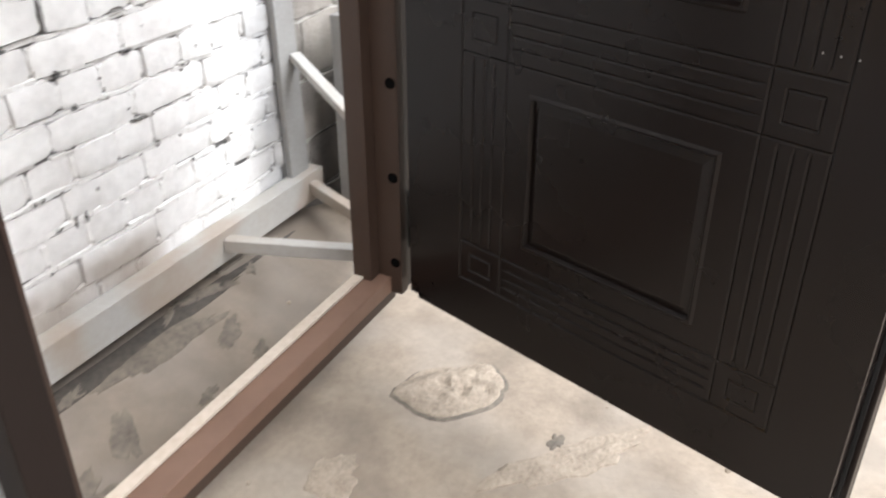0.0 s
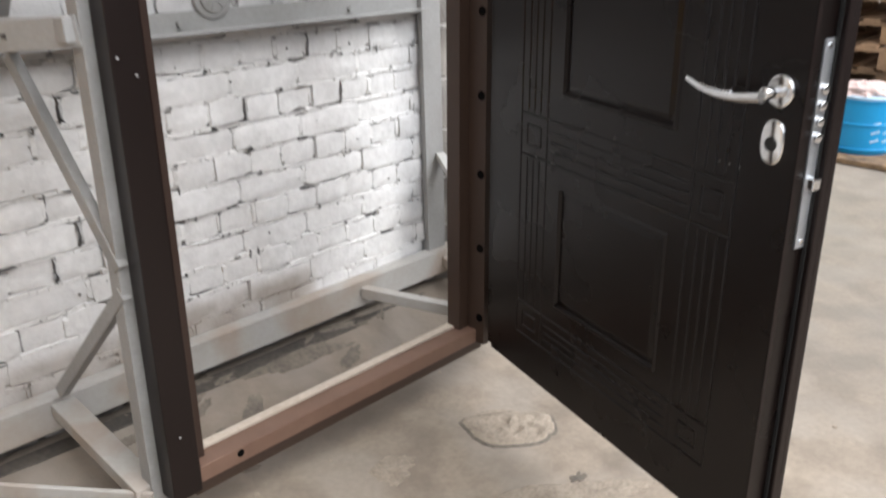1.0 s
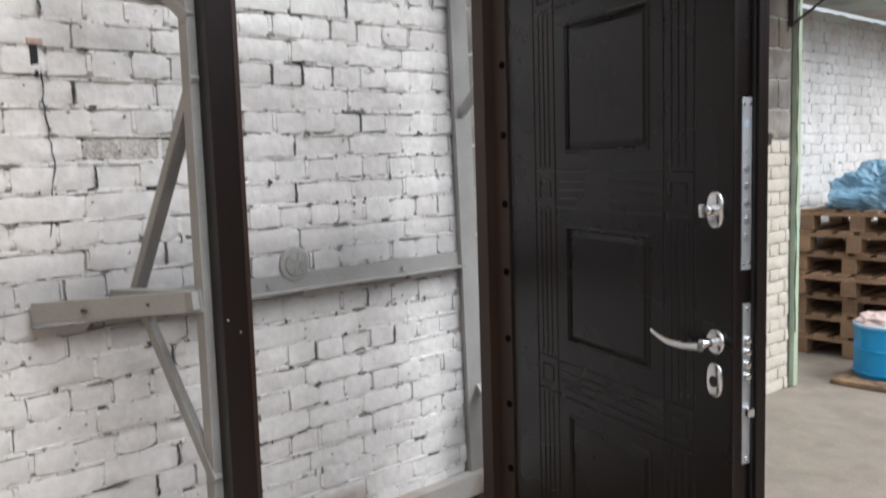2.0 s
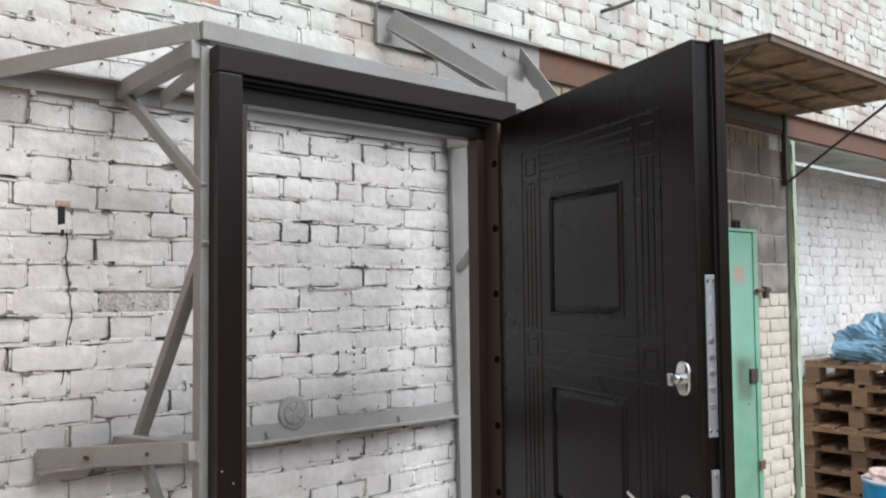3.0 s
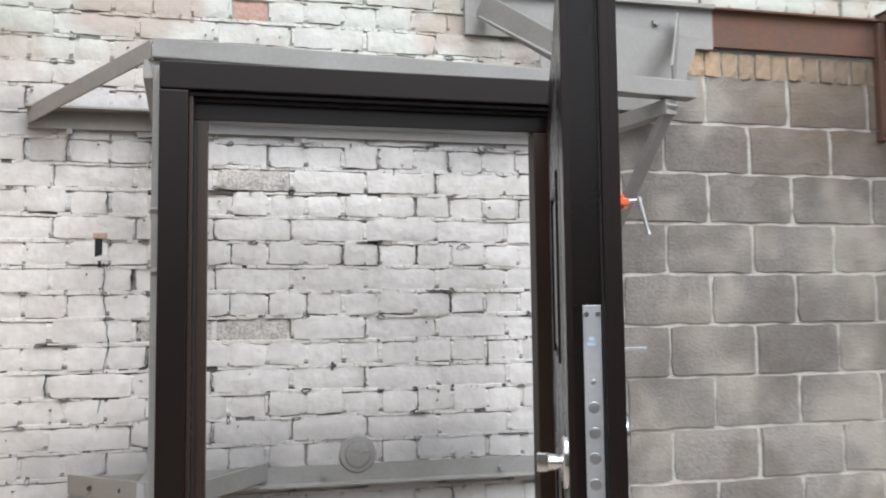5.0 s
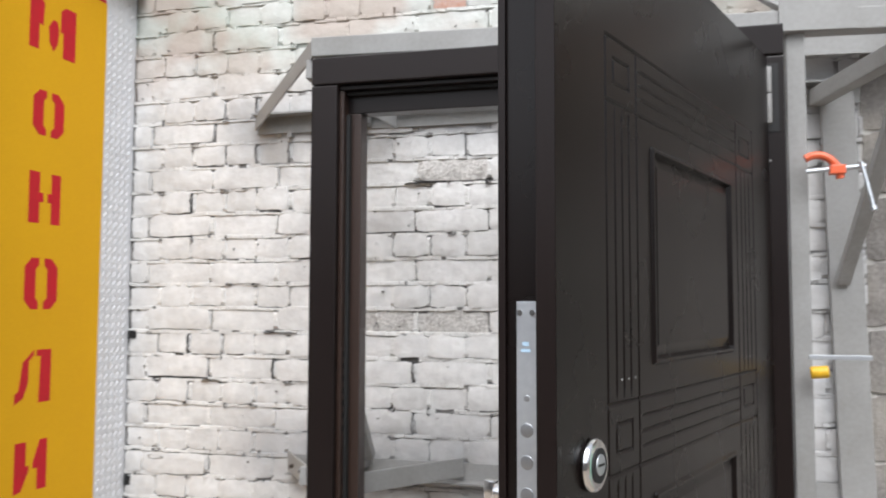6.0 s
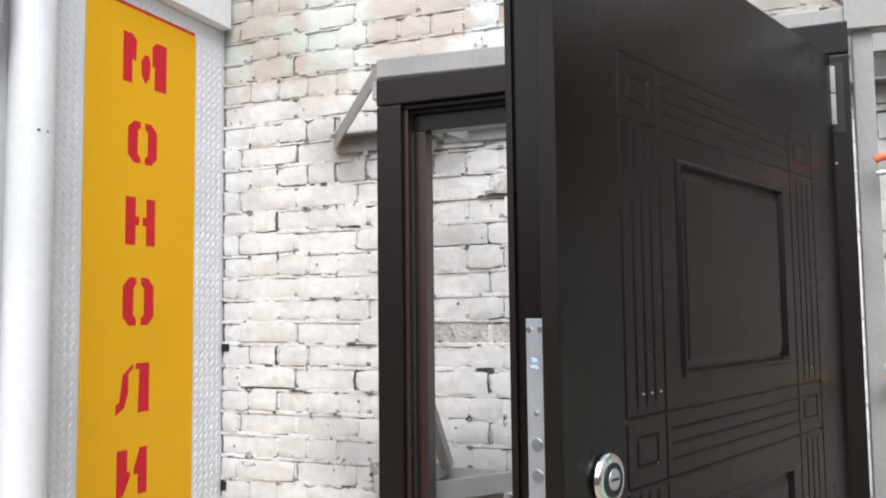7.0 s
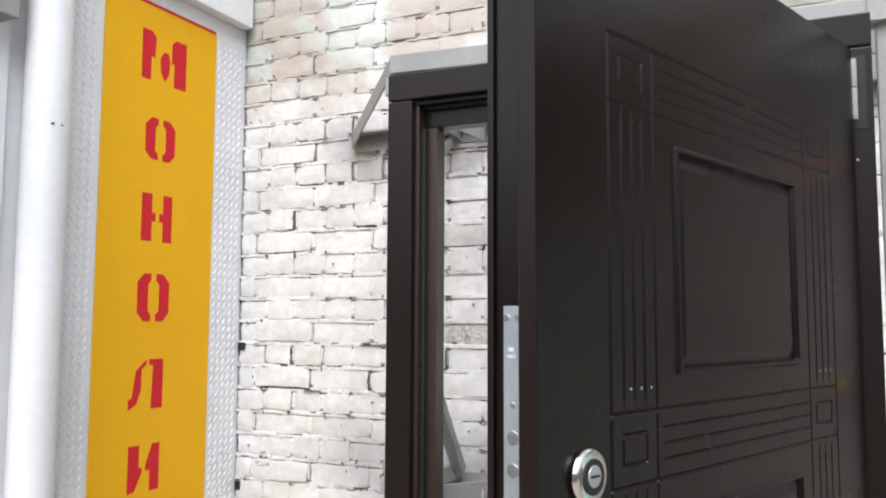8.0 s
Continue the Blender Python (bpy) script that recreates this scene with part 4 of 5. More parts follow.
# ---- green steel door ----
gd = thing("green_metal_door", ((DX0 + DX1) / 2, YW, 0.1), "closed mint-green metal door with rusty edges", "door")
part("leaf", boxes(((DX0 + 0.025, YW - 0.012, 0.10), (DX1 - 0.02, YW + 0.03, DZ - 0.004)), bevel=0.003), M_GREEN, gd)
part("jamb", boxes(((DX0 - 0.012, YW - 0.020, 0.08), (DX0 + 0.022, YW + 0.08, DZ)), bevel=0.002), M_GREEN, gd)
part("jamb", boxes(((DX1 - 0.018, YW - 0.020, 0.08), (DX1 + 0.03, YW + 0.08, DZ)), bevel=0.002), M_GREEN, gd)
part("head", boxes(((DX0 - 0.03, YW - 0.020, DZ + 0.0005), (DX1 + 0.03, YW + 0.08, DZ + 0.018)), bevel=0.002), M_GREEN, gd)
part("threshold", boxes(((DX0 - 0.03, YW - 0.06, 0.0), (DX1 + 0.03, YW + 0.3, 0.078)), bevel=0.006), M_FLOOR, gd, "worn concrete threshold")
part("back", boxes(((DX0, YW + 0.081, 0.0), (DX1, YW + 0.39, DZ))), M_BLOCK_JOINT, gd)
for z_ in (0.45, 1.05, 1.55):
    part("hinge", rod((DX0 - 0.004, YW - 0.028, z_), (DX0 - 0.004, YW - 0.028, z_ + 0.09), 0.009, 12), M_HEADER, gd, "dark green hinge barrel", smooth=True)
part("hasp", boxes(((DX1 - 0.09, YW - 0.028, 1.02), (DX1 - 0.015, YW - 0.0125, 1.10)), bevel=0.003), M_DARK_IRON, gd, "dark iron hasp")
part("stay", boxes(((3.420, YW - 0.032, DZ + 0.019), (3.427, YW - 0.002, DZ + 0.062)), ((3.457, YW - 0.032, DZ + 0.019), (3.464, YW - 0.002, DZ + 0.062)), ((3.4275, YW - 0.032, DZ + 0.056), (3.4565, YW - 0.002, DZ + 0.062))), M_DARK_IRON, gd, "small dark iron bracket")
for x_, z_, r_ in ((3.15, 1.41, 0.006), (3.25, 1.20, 0.004), (3.54, 0.90, 0.007), (3.35, 0.72, 0.004)):
    part("rust_spot", rod((x_, YW - 0.0115, z_), (x_, YW - 0.0128, z_), r_, 9), M_RUST, gd, "rust spot")
part("bolt", rod((DX1 - 0.02, YW - 0.035, 1.545), (DX1 + 0.13, YW - 0.035, 1.552), 0.013, 12), M_RUST, gd, "rusty sliding bolt", smooth=True)
part("padlock", boxes(((DX1 + 0.05, YW - 0.055, 1.50), (DX1 + 0.09, YW - 0.030, 1.57)), bevel=0.006), M_DARK_IRON, gd, "dark padlock")
part("latch", boxes(((DX1 - 0.02, YW - 0.032, 0.52), (DX1 + 0.035, YW - 0.0205, 0.57)), bevel=0.003), M_RUST, gd)

strip = thing("green_corner_post", (BLOCK1 + 0.05, YW, 0.0), "flaking green steel post at the wall opening", "post")
part("post", boxes(((BLOCK1 + 0.030, YW - 0.022, 0.0), (BLOCK1 + 0.085, YW + 0.011, LINT0 - 0.005)), bevel=0.004), M_GREEN_OLD, strip)
part("cable", tube([(BLOCK1 + 0.02 + 0.006 * math.sin(k * 1.3), YW - 0.03, 2.45 - 0.1 * k) for k in range(22)], 0.004, 6), M_DARK_IRON, strip)

hook = thing("wall_hook", (2.30, YW, 2.92), "bent dark iron rod fixed in the wall", "hook")
part("rod", tube([(2.27, YW + 0.01, 2.905), (2.27, YW - 0.04, 2.905), (2.31, YW - 0.06, 2.920), (2.45, YW - 0.06, 2.985), (2.48, YW - 0.06, 3.02), (2.48, YW - 0.06, 3.22)], 0.009, 8), M_DARK_IRON, hook, smooth=True)

# ---- pallets, barrel, film ----
PX, PY = 5.03, 0.12


def pallet():
    p = thing("wooden_pallet", (PX, PY, 0.0), "weathered wooden pallet in a tall stack", "pallet", "stack of pallets")
    for k in range(3):
        y = PY + 0.03 + k * 0.35
        for j in range(3):
            x = PX + j * 0.46
            part("block", boxes(((x, y, 0.022), (x + 0.11, y + 0.10, 0.104)), bevel=0.003), M_WOOD, p)
        part("bottom_board", boxes(((PX, y, 0.0), (PX + 1.03, y + 0.10, 0.0215)), bevel=0.002), M_WOOD, p)
    for j in range(3):
        x = PX + j * 0.46
        part("bearer", boxes(((x, PY, 0.1045), (x + 0.11, PY + 0.83, 0.126)), bevel=0.002), M_WOOD, p)
    for k in range(6):
        y = PY + k * 0.146
        part("deck_board", boxes(((PX, y, 0.1265), (PX + 1.03, y + 0.10, 0.148)), bevel=0.002), M_WOOD, p)
    return p


first = pallet()
rng = random.Random(5)
for k in range(1, 7):
    copy_thing(first, pose(PX + rng.uniform(-0.04, 0.04), PY + rng.uniform(-0.03, 0.03), 0.1485 * k, 0, 0, rng.uniform(-2, 2)))


def crumpled(name, at, size, material, label, category, seed, sub=14):
    bm = bmesh.new()
    rows = []
    for i in range(sub + 1):
        row = []
        for j in range(sub * 2 + 1):
            u, v = i / sub, j / (sub * 2)
            th, ph = math.pi * 0.5 * u, 2 * math.pi * v
            d = Vector((math.sin(th) * math.cos(ph), math.sin(th) * math.sin(ph), math.cos(th)))
            r = 1 + 0.30 * noise.noise(d * 2.3 + Vector((seed, 0, 0))) + 0.16 * abs(noise.noise(d * 7 + Vector((0, seed, 0)))) + 0.05 * noise.noise(d * 19)
            row.append(bm.verts.new((d.x * size[0] * r, d.y * size[1] * r, d.z * size[2] * r)))
        rows.append(row)
    for a, b in zip(rows, rows[1:]):
        for j in range(sub * 2):
            bm.faces.new((a[j], b[j], b[j + 1], a[j + 1]))
    bmesh.ops.remove_doubles(bm, verts=bm.verts[:], dist=0.0005)
    ob = solo(name, bm, material, label, category)
    ob.matrix_basis = pose(*at)
    return ob


crumpled("plastic_film", (5.49, 0.50, 1.0395), (0.40, 0.36, 0.30), M_TARP, "crumpled heap of blue plastic film on the pallets", "plastic film", 4.0, 26)

brl = thing("blue_barrel", (4.64, 0.17, 0.03), "open blue plastic barrel full of rubbish", "barrel")
BR, BX, BY = 0.185, 4.64, 0.17
part("body", merged(rod((BX, BY, 0.031), (BX, BY, 0.075), BR - 0.012, 40, BR), rod((BX, BY, 0.0755), (BX, BY, 0.34), BR, 40)), M_BLUE, brl, smooth=True)
for z_ in (0.055, 0.200, 0.335):
    part("hoop", rod((BX, BY, z_), (BX, BY, z_ + 0.016), BR + 0.006, 40, bevel=0.004), M_BLUE, brl, smooth=True)
part("rim", rod((BX, BY, 0.352), (BX, BY, 0.368), BR + 0.008, 40, bevel=0.004), M_BARS, brl, "pale rim", smooth=True)
for k in range(3):
    for j in range(3):
        a_ = radians(215 + 22 * j)
        part("print_bar", bar((BX + math.cos(a_) * (BR + 0.0005), BY + math.sin(a_) * (BR + 0.0005), 0.11 + 0.05 * k), (BX + math.cos(a_ + 0.26) * (BR + 0.0005), BY + math.sin(a_ + 0.26) * (BR + 0.0005), 0.125 + 0.05 * k), 0.004, 0.012, bevel=0.0005), M_BARS, brl, "pale print")
crumpled("rubbish", (BX, BY, 0.3685), (0.16, 0.16, 0.06), M_RUBBISH, "pale crumpled rubbish heaped in the blue barrel", "rubbish", 9.0, 10)
solo("barrel_board", boxes(((BX - 0.30, BY - 0.32, 0.0), (BX + 0.35, BY + 0.22, 0.030)), bevel=0.006), M_CANOPY, "dirty board lying under the barrel", "board")

# ---- plain unseen walls, added to close the yard and shape reflections and bounce ----
solo("added_wall_south", boxes(((-6.0, -7.4, -0.02), (11.0, -7.0, 2.9))), M_YARD, "plain dull wall across the yard, unseen, added for reflections", "wall", "structure")
solo("added_wall_east", boxes(((10.6, -7.0, -0.02), (11.0, 2.0, 2.9))), M_YARD, "plain dull wall at the yard's end, unseen, added for reflections", "wall", "structure")
solo("added_wall_side", boxes(((-6.0, -7.0, -0.02), (-5.6, YW, 2.9))), M_YARD, "plain dull wall at the yard's side, unseen, added for reflections", "wall", "structure")

# ---- pieces of the wall ----
RB = random.Random(11)
COURSE, LONG, SHORT, JOINT = 0.0764, 0.230, 0.115, 0.0100
BED = -0.0278          # bed of the lowest row


def brick_mesh(w, h, seed, chip=1.0):
    """One worn brick face, w by h, proud of the bed, its edges uneven; centred on its face."""
    r = random.Random(seed)
    bm = bmesh.new()
    nx, nz = (8, 4) if w > 0.16 else (5, 4)
    front = []
    for j in range(nz + 1):
        row = []
        for i in range(nx + 1):
            u, v = i / nx - 0.5, j / nz - 0.5
            e = 0.0024 * chip
            x, z = u * w + r.uniform(-e, e), v * h + r.uniform(-e, e)
            rim = abs(u) > 0.49 or abs(v) > 0.49
            y = r.uniform(-0.0020, 0.0016) + (r.uniform(0.0, 0.0042) if rim else 0.0)
            if abs(u) > 0.49 and abs(v) > 0.49:
                cut = min(1.0, 0.0775 / h)
                x, z, y = x * (1 - cut * (0.01 if r.random() < 0.7 else 0.05)), z * (1 - cut * (0.03 if r.random() < 0.7 else 0.13) * cut), y + 0.002
            row.append(bm.verts.new((x, y, z)))
        front.append(row)
    for a, b in zip(front, front[1:]):
        for i in range(nx):
            bm.faces.new((a[i], a[i + 1], b[i + 1], b[i]))
    ring = front[0] + [row[-1] for row in front[1:]] + front[-1][-2::-1] + [row[0] for row in front[-2:0:-1]]
    back = [bm.verts.new((v.co.x * 1.004, 0.022, v.co.z * 1.008)) for v in ring]
    k = len(ring)
    for i in range(k):
        bm.faces.new((ring[i], back[i], back[(i + 1) % k], ring[(i + 1) % k]))
    return bm


def layout(x0, x1, z0, z1, start=0):
    """English bond: rows of long bricks and rows of short ones, one upon the other."""
    out = []
    z, n = z0, start
    while z + COURSE * 0.6 < z1:
        pitch = LONG if n % 2 else SHORT
        first = 0.343 if n % 2 else 0.157
        x = first - pitch * math.ceil((first - x0) / pitch)
        while x < x1:
            a, b = max(x, x0), min(x + pitch, x1)
            if b - a > 0.04:
                out.append(((a + b) / 2, z + COURSE / 2, b - a - JOINT, n))
            x += pitch
        z += COURSE
        n += 1
    return out


KINDS = {}


def shared(w, material, label):
    long = w > 0.16
    key = ("l" if long else "s", RB.randrange(10), material.name)
    if key not in KINDS:
        KINDS[key] = finish(label, brick_mesh((LONG if long else SHORT) - JOINT, COURSE - JOINT, 100 + len(KINDS)), material, True)
    return KINDS[key]


rest, singles = {M_BRICK: [], M_CREAM: []}, 0
fill = []


def pointing(x, z, w, y):
    """Painted mortar, almost flush, that fills the joints under and beside a brick and leaves thin open slits here and there."""
    a = x - w / 2 - JOINT
    low = z - COURSE / 2
    slit = RB.random() < 0.36
    while a < x + w / 2:
        b = a + RB.uniform(0.012, 0.075)
        if RB.random() < 0.975:
            gap = RB.uniform(0.0002, 0.0036) if slit and RB.random() < 0.75 else -0.0015
            fill.append((a - 0.002, min(b, x + w / 2 + JOINT) + 0.002, y + RB.uniform(-0.0010, 0.0030), low - JOINT * 0.80, low + (JOINT * 0.5 - gap if gap > 0 else JOINT * 0.85)))
        a = b
    if RB.random() < 0.965:
        gap = RB.uniform(0.0006, 0.0034) if RB.random() < 0.30 else -0.0045
        left = RB.random() < 0.35
        fill.append((x + w / 2 + (gap if left else -0.0045), x + w / 2 + JOINT - (-0.0045 if left else gap), y + RB.uniform(0.0, 0.0035), low + RB.uniform(0, 0.010), z + COURSE / 2 - RB.uniform(0, 0.008)))


def nicks(count, x0, x1, z0, z1, seed):
    """Chipped joints: small uneven dark hollows where bricks meet."""
    r = random.Random(seed)
    bm = bmesh.new()
    for _ in range(count):
        z = z0 + COURSE * round(r.uniform(0, (z1 - z0) / COURSE)) + r.uniform(-0.004, 0.004)
        x = x0 + SHORT * round(r.uniform(0, (x1 - x0) / SHORT)) + r.uniform(-0.05, 0.05) * (r.random() < 0.5)
        w, h = r.uniform(0.003, 0.020), r.uniform(0.0025, 0.0075)
        if r.random() < 0.3:
            w, h = h, w
        n = 9
        ring = [bm.verts.new((x + math.cos(a) * w * q, YW - 0.0035, z + math.sin(a) * h * q)) for a, q in [(2 * math.pi * k / n, r.uniform(0.55, 1.15)) for k in range(n)]]
        mid = bm.verts.new((x, YW + 0.006, z))
        for k in range(n):
            bm.faces.new((ring[k], ring[(k + 1) % n], mid))
    return bm


DAMAGE = {(-0.04, 1.54): M_BROKEN, (0.21, 2.00): M_BROKEN, (0.22, 1.54): M_BROKEN, (0.18, 2.50): M_BARE}


def lay(x, z, w, y, material, alone, parent=None):
    global singles
    if material is M_BRICK:
        pointing(x, z, w, y)
    full = abs(w - (LONG - JOINT)) < 0.002 or abs(w - (SHORT - JOINT)) < 0.002
    for (dx, dz), dm in DAMAGE.items():
        if abs(x - dx) < w / 2 and abs(z - dz) < COURSE / 2:
            material, y = dm, y + (0.005 if dm is M_BROKEN else 0.0025)
    spot = Matrix.Translation((x + RB.uniform(-0.002, 0.002), y + RB.uniform(-0.0045, 0.0045), z + RB.uniform(-0.003, 0.003))) @ Euler((RB.uniform(-0.045, 0.020), RB.uniform(-0.010, 0.010), RB.uniform(-0.012, 0.012))).to_matrix().to_4x4()
    if alone and full and singles < 300:
        ob = new("brick", shared(w, material, "brick"))
        ob.matrix_basis = spot
        ob.parent = parent or wall
        singles += 1
    else:
        rest.setdefault(material, []).append((spot, w))


for x_, z_, w_, n_ in layout(XS, BLOCK0, BED, 2.62, 1):
    if not (x_ + w_ / 2 > 0.905 and z_ + COURSE / 2 > LINT0 + 0.02):
        lay(x_, z_, w_, YW, M_BRICK, -0.35 < x_ < 1.25 and 0.62 < z_ < 2.15)
    elif x_ - w_ / 2 < 0.85:
        lay((x_ - w_ / 2 + 0.896) / 2, z_, 0.896 - x_ + w_ / 2, YW, M_BRICK, False)
top0 = BED + 35 * COURSE
for x_, z_, w_, n_ in layout(XS, 7.5, top0, 4.6, 36):
    lay(x_, z_, w_, YW, M_BRICK, False)
for x_, z_, w_, n_ in layout(BLOCK1 + 0.10, 7.5, BED, LINT0 + 0.04, 1):
    lay(x_, z_, w_, YW + 0.488, M_BRICK, False)
for x_, z_, w_, n_ in layout(DX1 + 0.032, BLOCK1, 0.0, 1.53, 1):
    lay(x_, z_, w_, YW, M_CREAM, False)

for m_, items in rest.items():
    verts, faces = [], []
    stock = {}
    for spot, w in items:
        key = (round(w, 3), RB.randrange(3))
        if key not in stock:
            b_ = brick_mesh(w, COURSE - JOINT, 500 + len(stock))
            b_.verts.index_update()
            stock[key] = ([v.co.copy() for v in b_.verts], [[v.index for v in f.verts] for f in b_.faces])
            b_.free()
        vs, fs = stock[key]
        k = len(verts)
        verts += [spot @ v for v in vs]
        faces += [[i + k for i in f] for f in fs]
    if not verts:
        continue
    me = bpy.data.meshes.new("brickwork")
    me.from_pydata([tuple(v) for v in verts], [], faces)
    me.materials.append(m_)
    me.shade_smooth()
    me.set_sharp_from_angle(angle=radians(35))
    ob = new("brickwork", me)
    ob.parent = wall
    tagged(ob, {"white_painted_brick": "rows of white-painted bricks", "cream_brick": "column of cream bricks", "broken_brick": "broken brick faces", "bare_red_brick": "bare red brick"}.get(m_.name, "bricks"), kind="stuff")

verts, faces = [], []
for a_, b_, y_, c_, d_ in fill:
    k = len(verts)
    m_, h_ = RB.uniform(-0.0015, 0.0015), (d_ - c_)
    verts += [(a_, y_ + 0.012, c_ + m_), (b_, y_ + 0.012, c_ - m_), (b_, y_ + 0.012, d_ - m_), (a_, y_ + 0.012, d_ + m_),
              (a_ + 0.003, y_, c_ + h_ * 0.2 + m_), (b_ - 0.003, y_, c_ + h_ * 0.2 - m_), (b_ - 0.003, y_, d_ - h_ * 0.2 - m_), (a_ + 0.003, y_, d_ - h_ * 0.2 + m_)]
    faces += [[k + i for i in f] for f in ((4, 5, 6, 7), (0, 1, 5, 4), (1, 2, 6, 5), (2, 3, 7, 6), (3, 0, 4, 7))]
me = bpy.data.meshes.new("pointing")
me.from_pydata(verts, [], faces)
me.materials.append(M_POINTING)
ob = new("pointing", me)
ob.parent = wall
tagged(ob, "white-painted mortar in the joints", kind="stuff")

pits = random.Random(88)
crater = bmesh.new()
for _ in range(150):
    x0_, z0_ = pits.uniform(-0.85, 1.28), pits.uniform(0.35, 2.5)
    w_, h_ = pits.uniform(0.002, 0.006), pits.uniform(0.002, 0.005)
    if pits.random() < 0.05:
        w_, h_ = pits.uniform(0.010, 0.035), pits.uniform(0.005, 0.014)
    ring_ = [crater.verts.new((x0_ + math.cos(a) * w_ * q, YW - 0.0045, z0_ + math.sin(a) * h_ * q)) for a, q in [(2 * math.pi * k / 11, pits.uniform(0.5, 1.2)) for k in range(11)]]
    mid_ = crater.verts.new((x0_ + pits.uniform(-0.3, 0.3) * w_, YW + 0.004, z0_ + 0.3 * h_))
    for k in range(11):
        crater.faces.new((ring_[k], ring_[(k + 1) % 11], mid_))
tagged(part("pitted_spots", crater, M_PIT, wall, "small broken pits in the painted bricks"), kind="stuff")
for n_, a_ in enumerate(((260, 0.157 - 9 * SHORT, BLOCK0 - 0.05, BED, 2.5), (260, 0.157 - 9 * SHORT, 6.0, BED + 35 * COURSE, 3.7))):
    tagged(part("chipped_joints", nicks(*a_, 60 + n_), M_MORTAR, wall, "dark chipped hollows in the joints"), kind="stuff")



def open_joints(count, x0, x1, z0, z1, seed):
    """Joints whose mortar has fallen out: tall dark clefts between bricks and long ones under them, ragged and deep."""
    r = random.Random(seed)
    bm = bmesh.new()
    for _ in range(count):
        n = r.randint(round((z0 - BED) / COURSE), round((z1 - BED) / COURSE) - 1)
        odd = (n + 1) % 2
        pitch, first = (LONG, 0.343) if odd else (SHORT, 0.157)
        k = r.randint(math.ceil((x0 - first) / pitch), math.floor((x1 - first) / pitch))
        x, low = first + k * pitch - JOINT / 2, BED + n * COURSE
        if r.random() < 0.55:
            path = [(x + r.uniform(-0.002, 0.002), low + COURSE * (0.08 + 0.84 * f), r.uniform(0.0015, 0.0050) * (1 - abs(2 * f - 1) ** 3), 0) for f in [i / 8 for i in range(9)]]
        else:
            span = r.uniform(0.03, 0.12)
            path = [(x + span * (f - 0.3), low + r.uniform(-0.0015, 0.0015), r.uniform(0.0012, 0.0040) * (1 - abs(2 * f - 1) ** 3), 1) for f in [i / 10 for i in range(11)]]
        rows = []
        for a, b, w, flat in path:
            du, dv = (0, w) if flat else (w, 0)
            rows.append((bm.verts.new((a - du, YW - 0.0062, b - dv)), bm.verts.new((a, YW + 0.010, b)), bm.verts.new((a + du, YW - 0.0062, b + dv))))
        for p, q in zip(rows, rows[1:]):
            for i in range(2):
                bm.faces.new((p[i], p[i + 1], q[i + 1], q[i]))
    return bm


for n_, a_ in enumerate(((48, XS + 0.1, BLOCK0 - 0.1, 0.35, 2.5), (110, XS + 0.1, 5.0, BED + 35 * COURSE, 3.6))):
    tagged(part("open_joints", open_joints(*a_, 140 + n_), M_MORTAR, wall, "dark clefts where mortar has fallen out"), kind="stuff")

# cinder blocks, soldier course
BW, BH, BJ = 0.330, 0.1755, 0.013
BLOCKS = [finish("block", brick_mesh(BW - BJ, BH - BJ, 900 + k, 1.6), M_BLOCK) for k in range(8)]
BLOCK_HALF = {}
row_ = 0
zb_ = -0.0475
while zb_ + BH < 2.42:
    xb_ = BLOCK0 - (BW * 0.5 if row_ % 2 else 0.0) - 0.08
    while xb_ < BLOCK1:
        a_, b_ = max(xb_, BLOCK0), min(xb_ + BW, BLOCK1)
        spans = [(a_, b_)]
        if zb_ < DZ - 0.01:
            spans = [(a_, min(b_, DX0 - 0.035)), (max(a_, DX1 + 0.035), b_)]
        for p_, q_ in spans:
            if q_ - p_ < 0.05 or (p_ > DX1 and zb_ < 1.46):
                continue
            ob = None
            if q_ - p_ > BW - 0.002:
                ob = new("block", BLOCKS[RB.randrange(8)])
            else:
                key = round(q_ - p_, 3)
                if key not in BLOCK_HALF:
                    BLOCK_HALF[key] = finish("block", brick_mesh(q_ - p_ - BJ, BH - BJ, 950 + len(BLOCK_HALF), 1.6), M_BLOCK)
                ob = new("block", BLOCK_HALF[key])
            ob.matrix_basis = Matrix.Translation(((p_ + q_) / 2, YW + RB.uniform(-0.001, 0.005), zb_ + BH / 2))
            ob.parent = wall
        xb_ += BW
    zb_ += BH
    row_ += 1
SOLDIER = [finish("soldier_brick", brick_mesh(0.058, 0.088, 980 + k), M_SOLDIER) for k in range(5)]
xb_ = BLOCK0 + 0.25
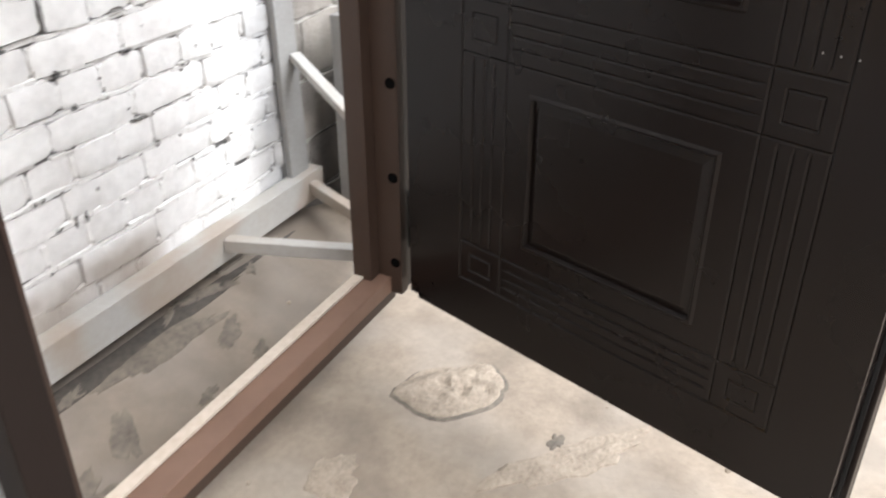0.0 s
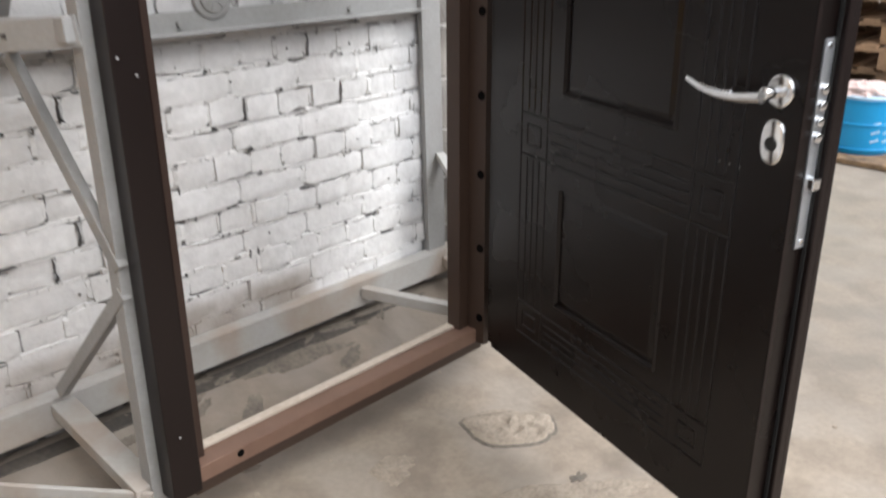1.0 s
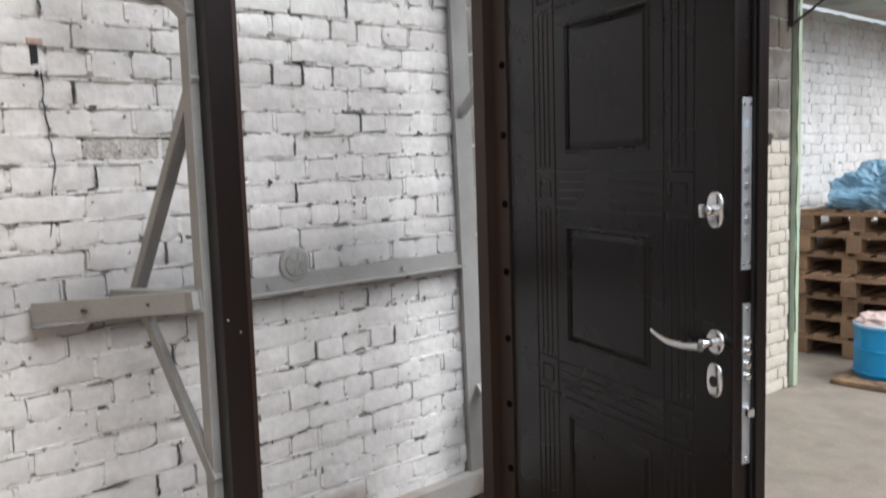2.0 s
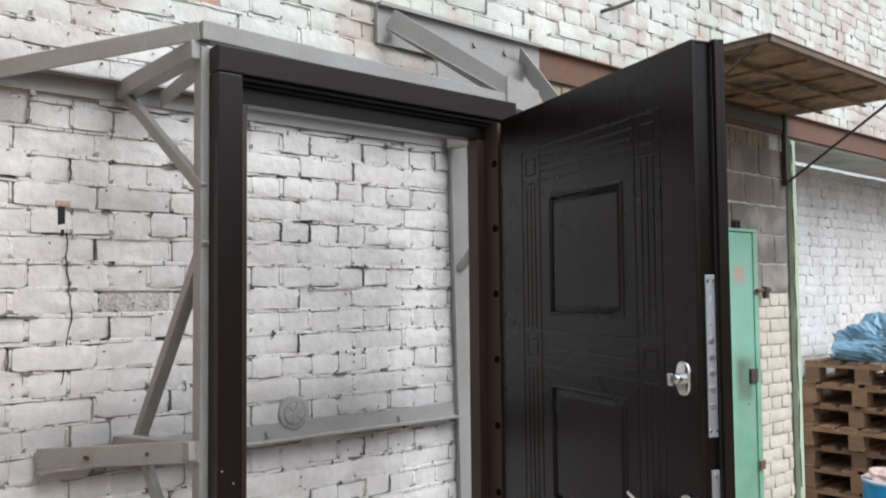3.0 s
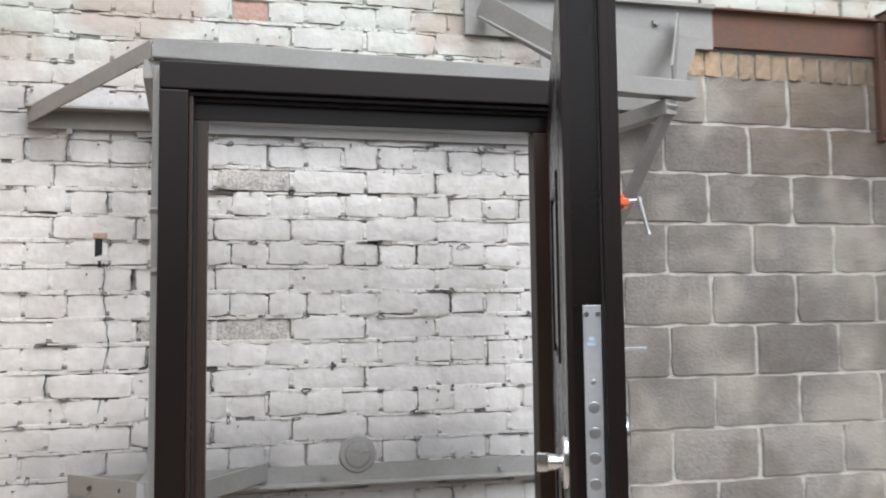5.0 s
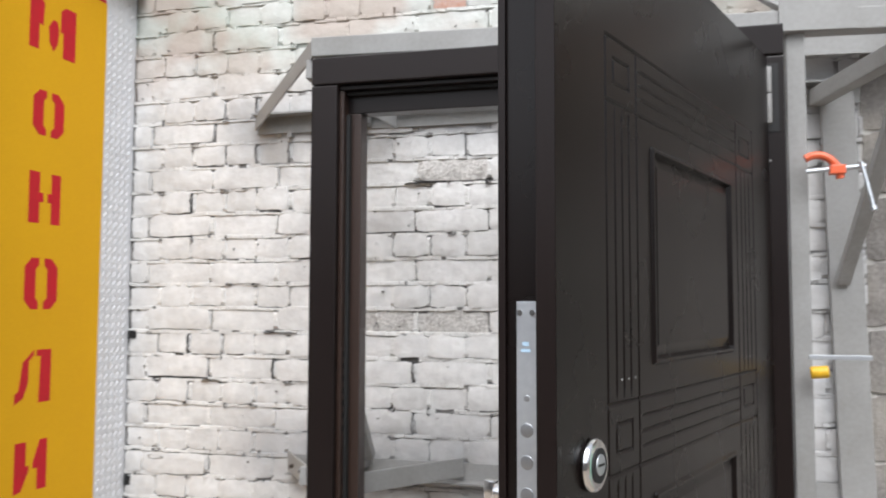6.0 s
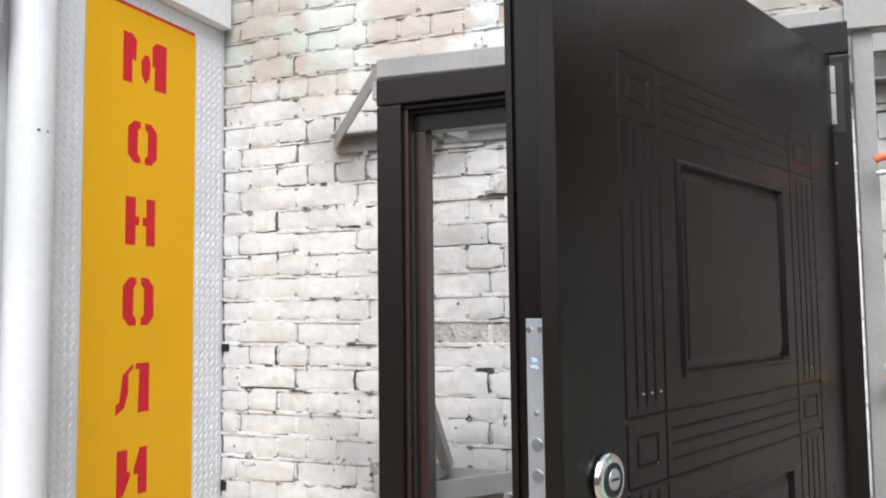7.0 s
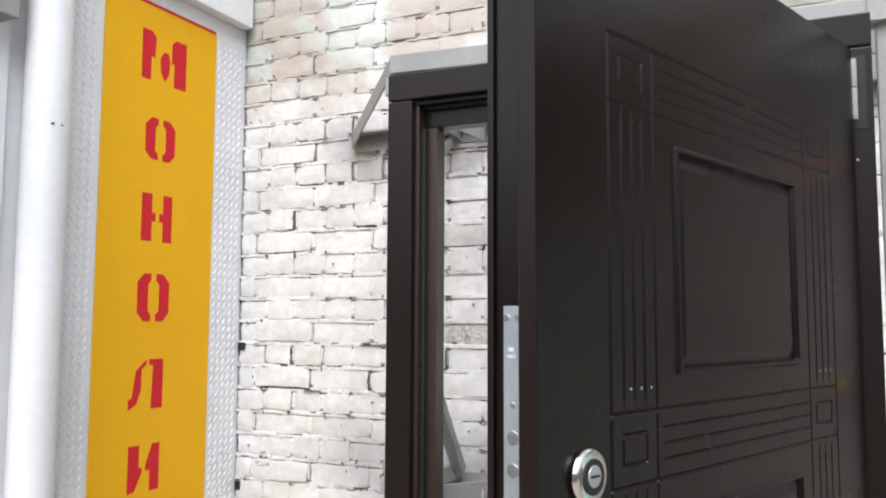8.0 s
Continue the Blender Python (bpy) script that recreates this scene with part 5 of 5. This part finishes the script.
while xb_ < 3.9:
    ob = new("soldier_brick", SOLDIER[RB.randrange(5)])
    ob.matrix_basis = Matrix.Translation((xb_, YW + RB.uniform(-0.002, 0.004), 2.445 + RB.uniform(-0.003, 0.003)))
    ob.parent = wall
    xb_ += 0.066
# white bricks let into the blocks
for x_, z_, w_ in ((2.655, 1.330, 0.062), (2.755, 1.330, 0.110), (2.850, 1.335, 0.050), (2.672, 1.255, 0.080), (2.812, 1.255, 0.170), (2.665, 1.188, 0.070)):
    ob = new("brick", finish("brick", brick_mesh(w_, 0.058, 77), M_CREAM))
    ob.matrix_basis = Matrix.Translation((x_, YW - 0.006, z_))
    ob.parent = wall

# a crack down the wall, and a chipped red corner with a hole under it
crack = bmesh.new()
rc = random.Random(4)
line, z_ = [], 1.76
x_ = -0.200
while z_ > 1.30:
    line.append((x_, z_, rc.uniform(0.0003, 0.0011)))
    z_ -= rc.uniform(0.012, 0.03)
    x_ += rc.uniform(-0.007, 0.0085)
rows_ = [[crack.verts.new((a - w, YW - 0.0045, z)), crack.verts.new((a, YW + 0.004, z)), crack.verts.new((a + w, YW - 0.0045, z))] for a, z, w in line]
for p_, q_ in zip(rows_, rows_[1:]):
    for i in range(2):
        crack.faces.new((p_[i], p_[i + 1], q_[i + 1], q_[i]))
part("crack", crack, M_SEAL, wall, "thin dark crack")
part("hole", boxes(((-0.226, YW - 0.0045, 1.748), (-0.206, YW + 0.004, 1.811)), ((-0.217, YW - 0.0048, 1.728), (-0.208, YW + 0.004, 1.749))), M_SEAL, wall, "dark hole in a joint")
part("chip", boxes(((-0.232, YW - 0.0085, 1.811), (-0.192, YW + 0.004, 1.829)), bevel=0.004), M_BARE, wall, "bare red brick chip")
part("hole", boxes(((XS + 0.002, YW - 0.005, 1.476), (XS + 0.030, YW + 0.004, 1.502))), M_SEAL, wall, "dark hole in the corner joint")
part("hole", boxes(((XS + 0.002, YW - 0.005, 1.000), (XS + 0.024, YW + 0.004, 1.030))), M_SEAL, wall, "dark hole in the corner joint")
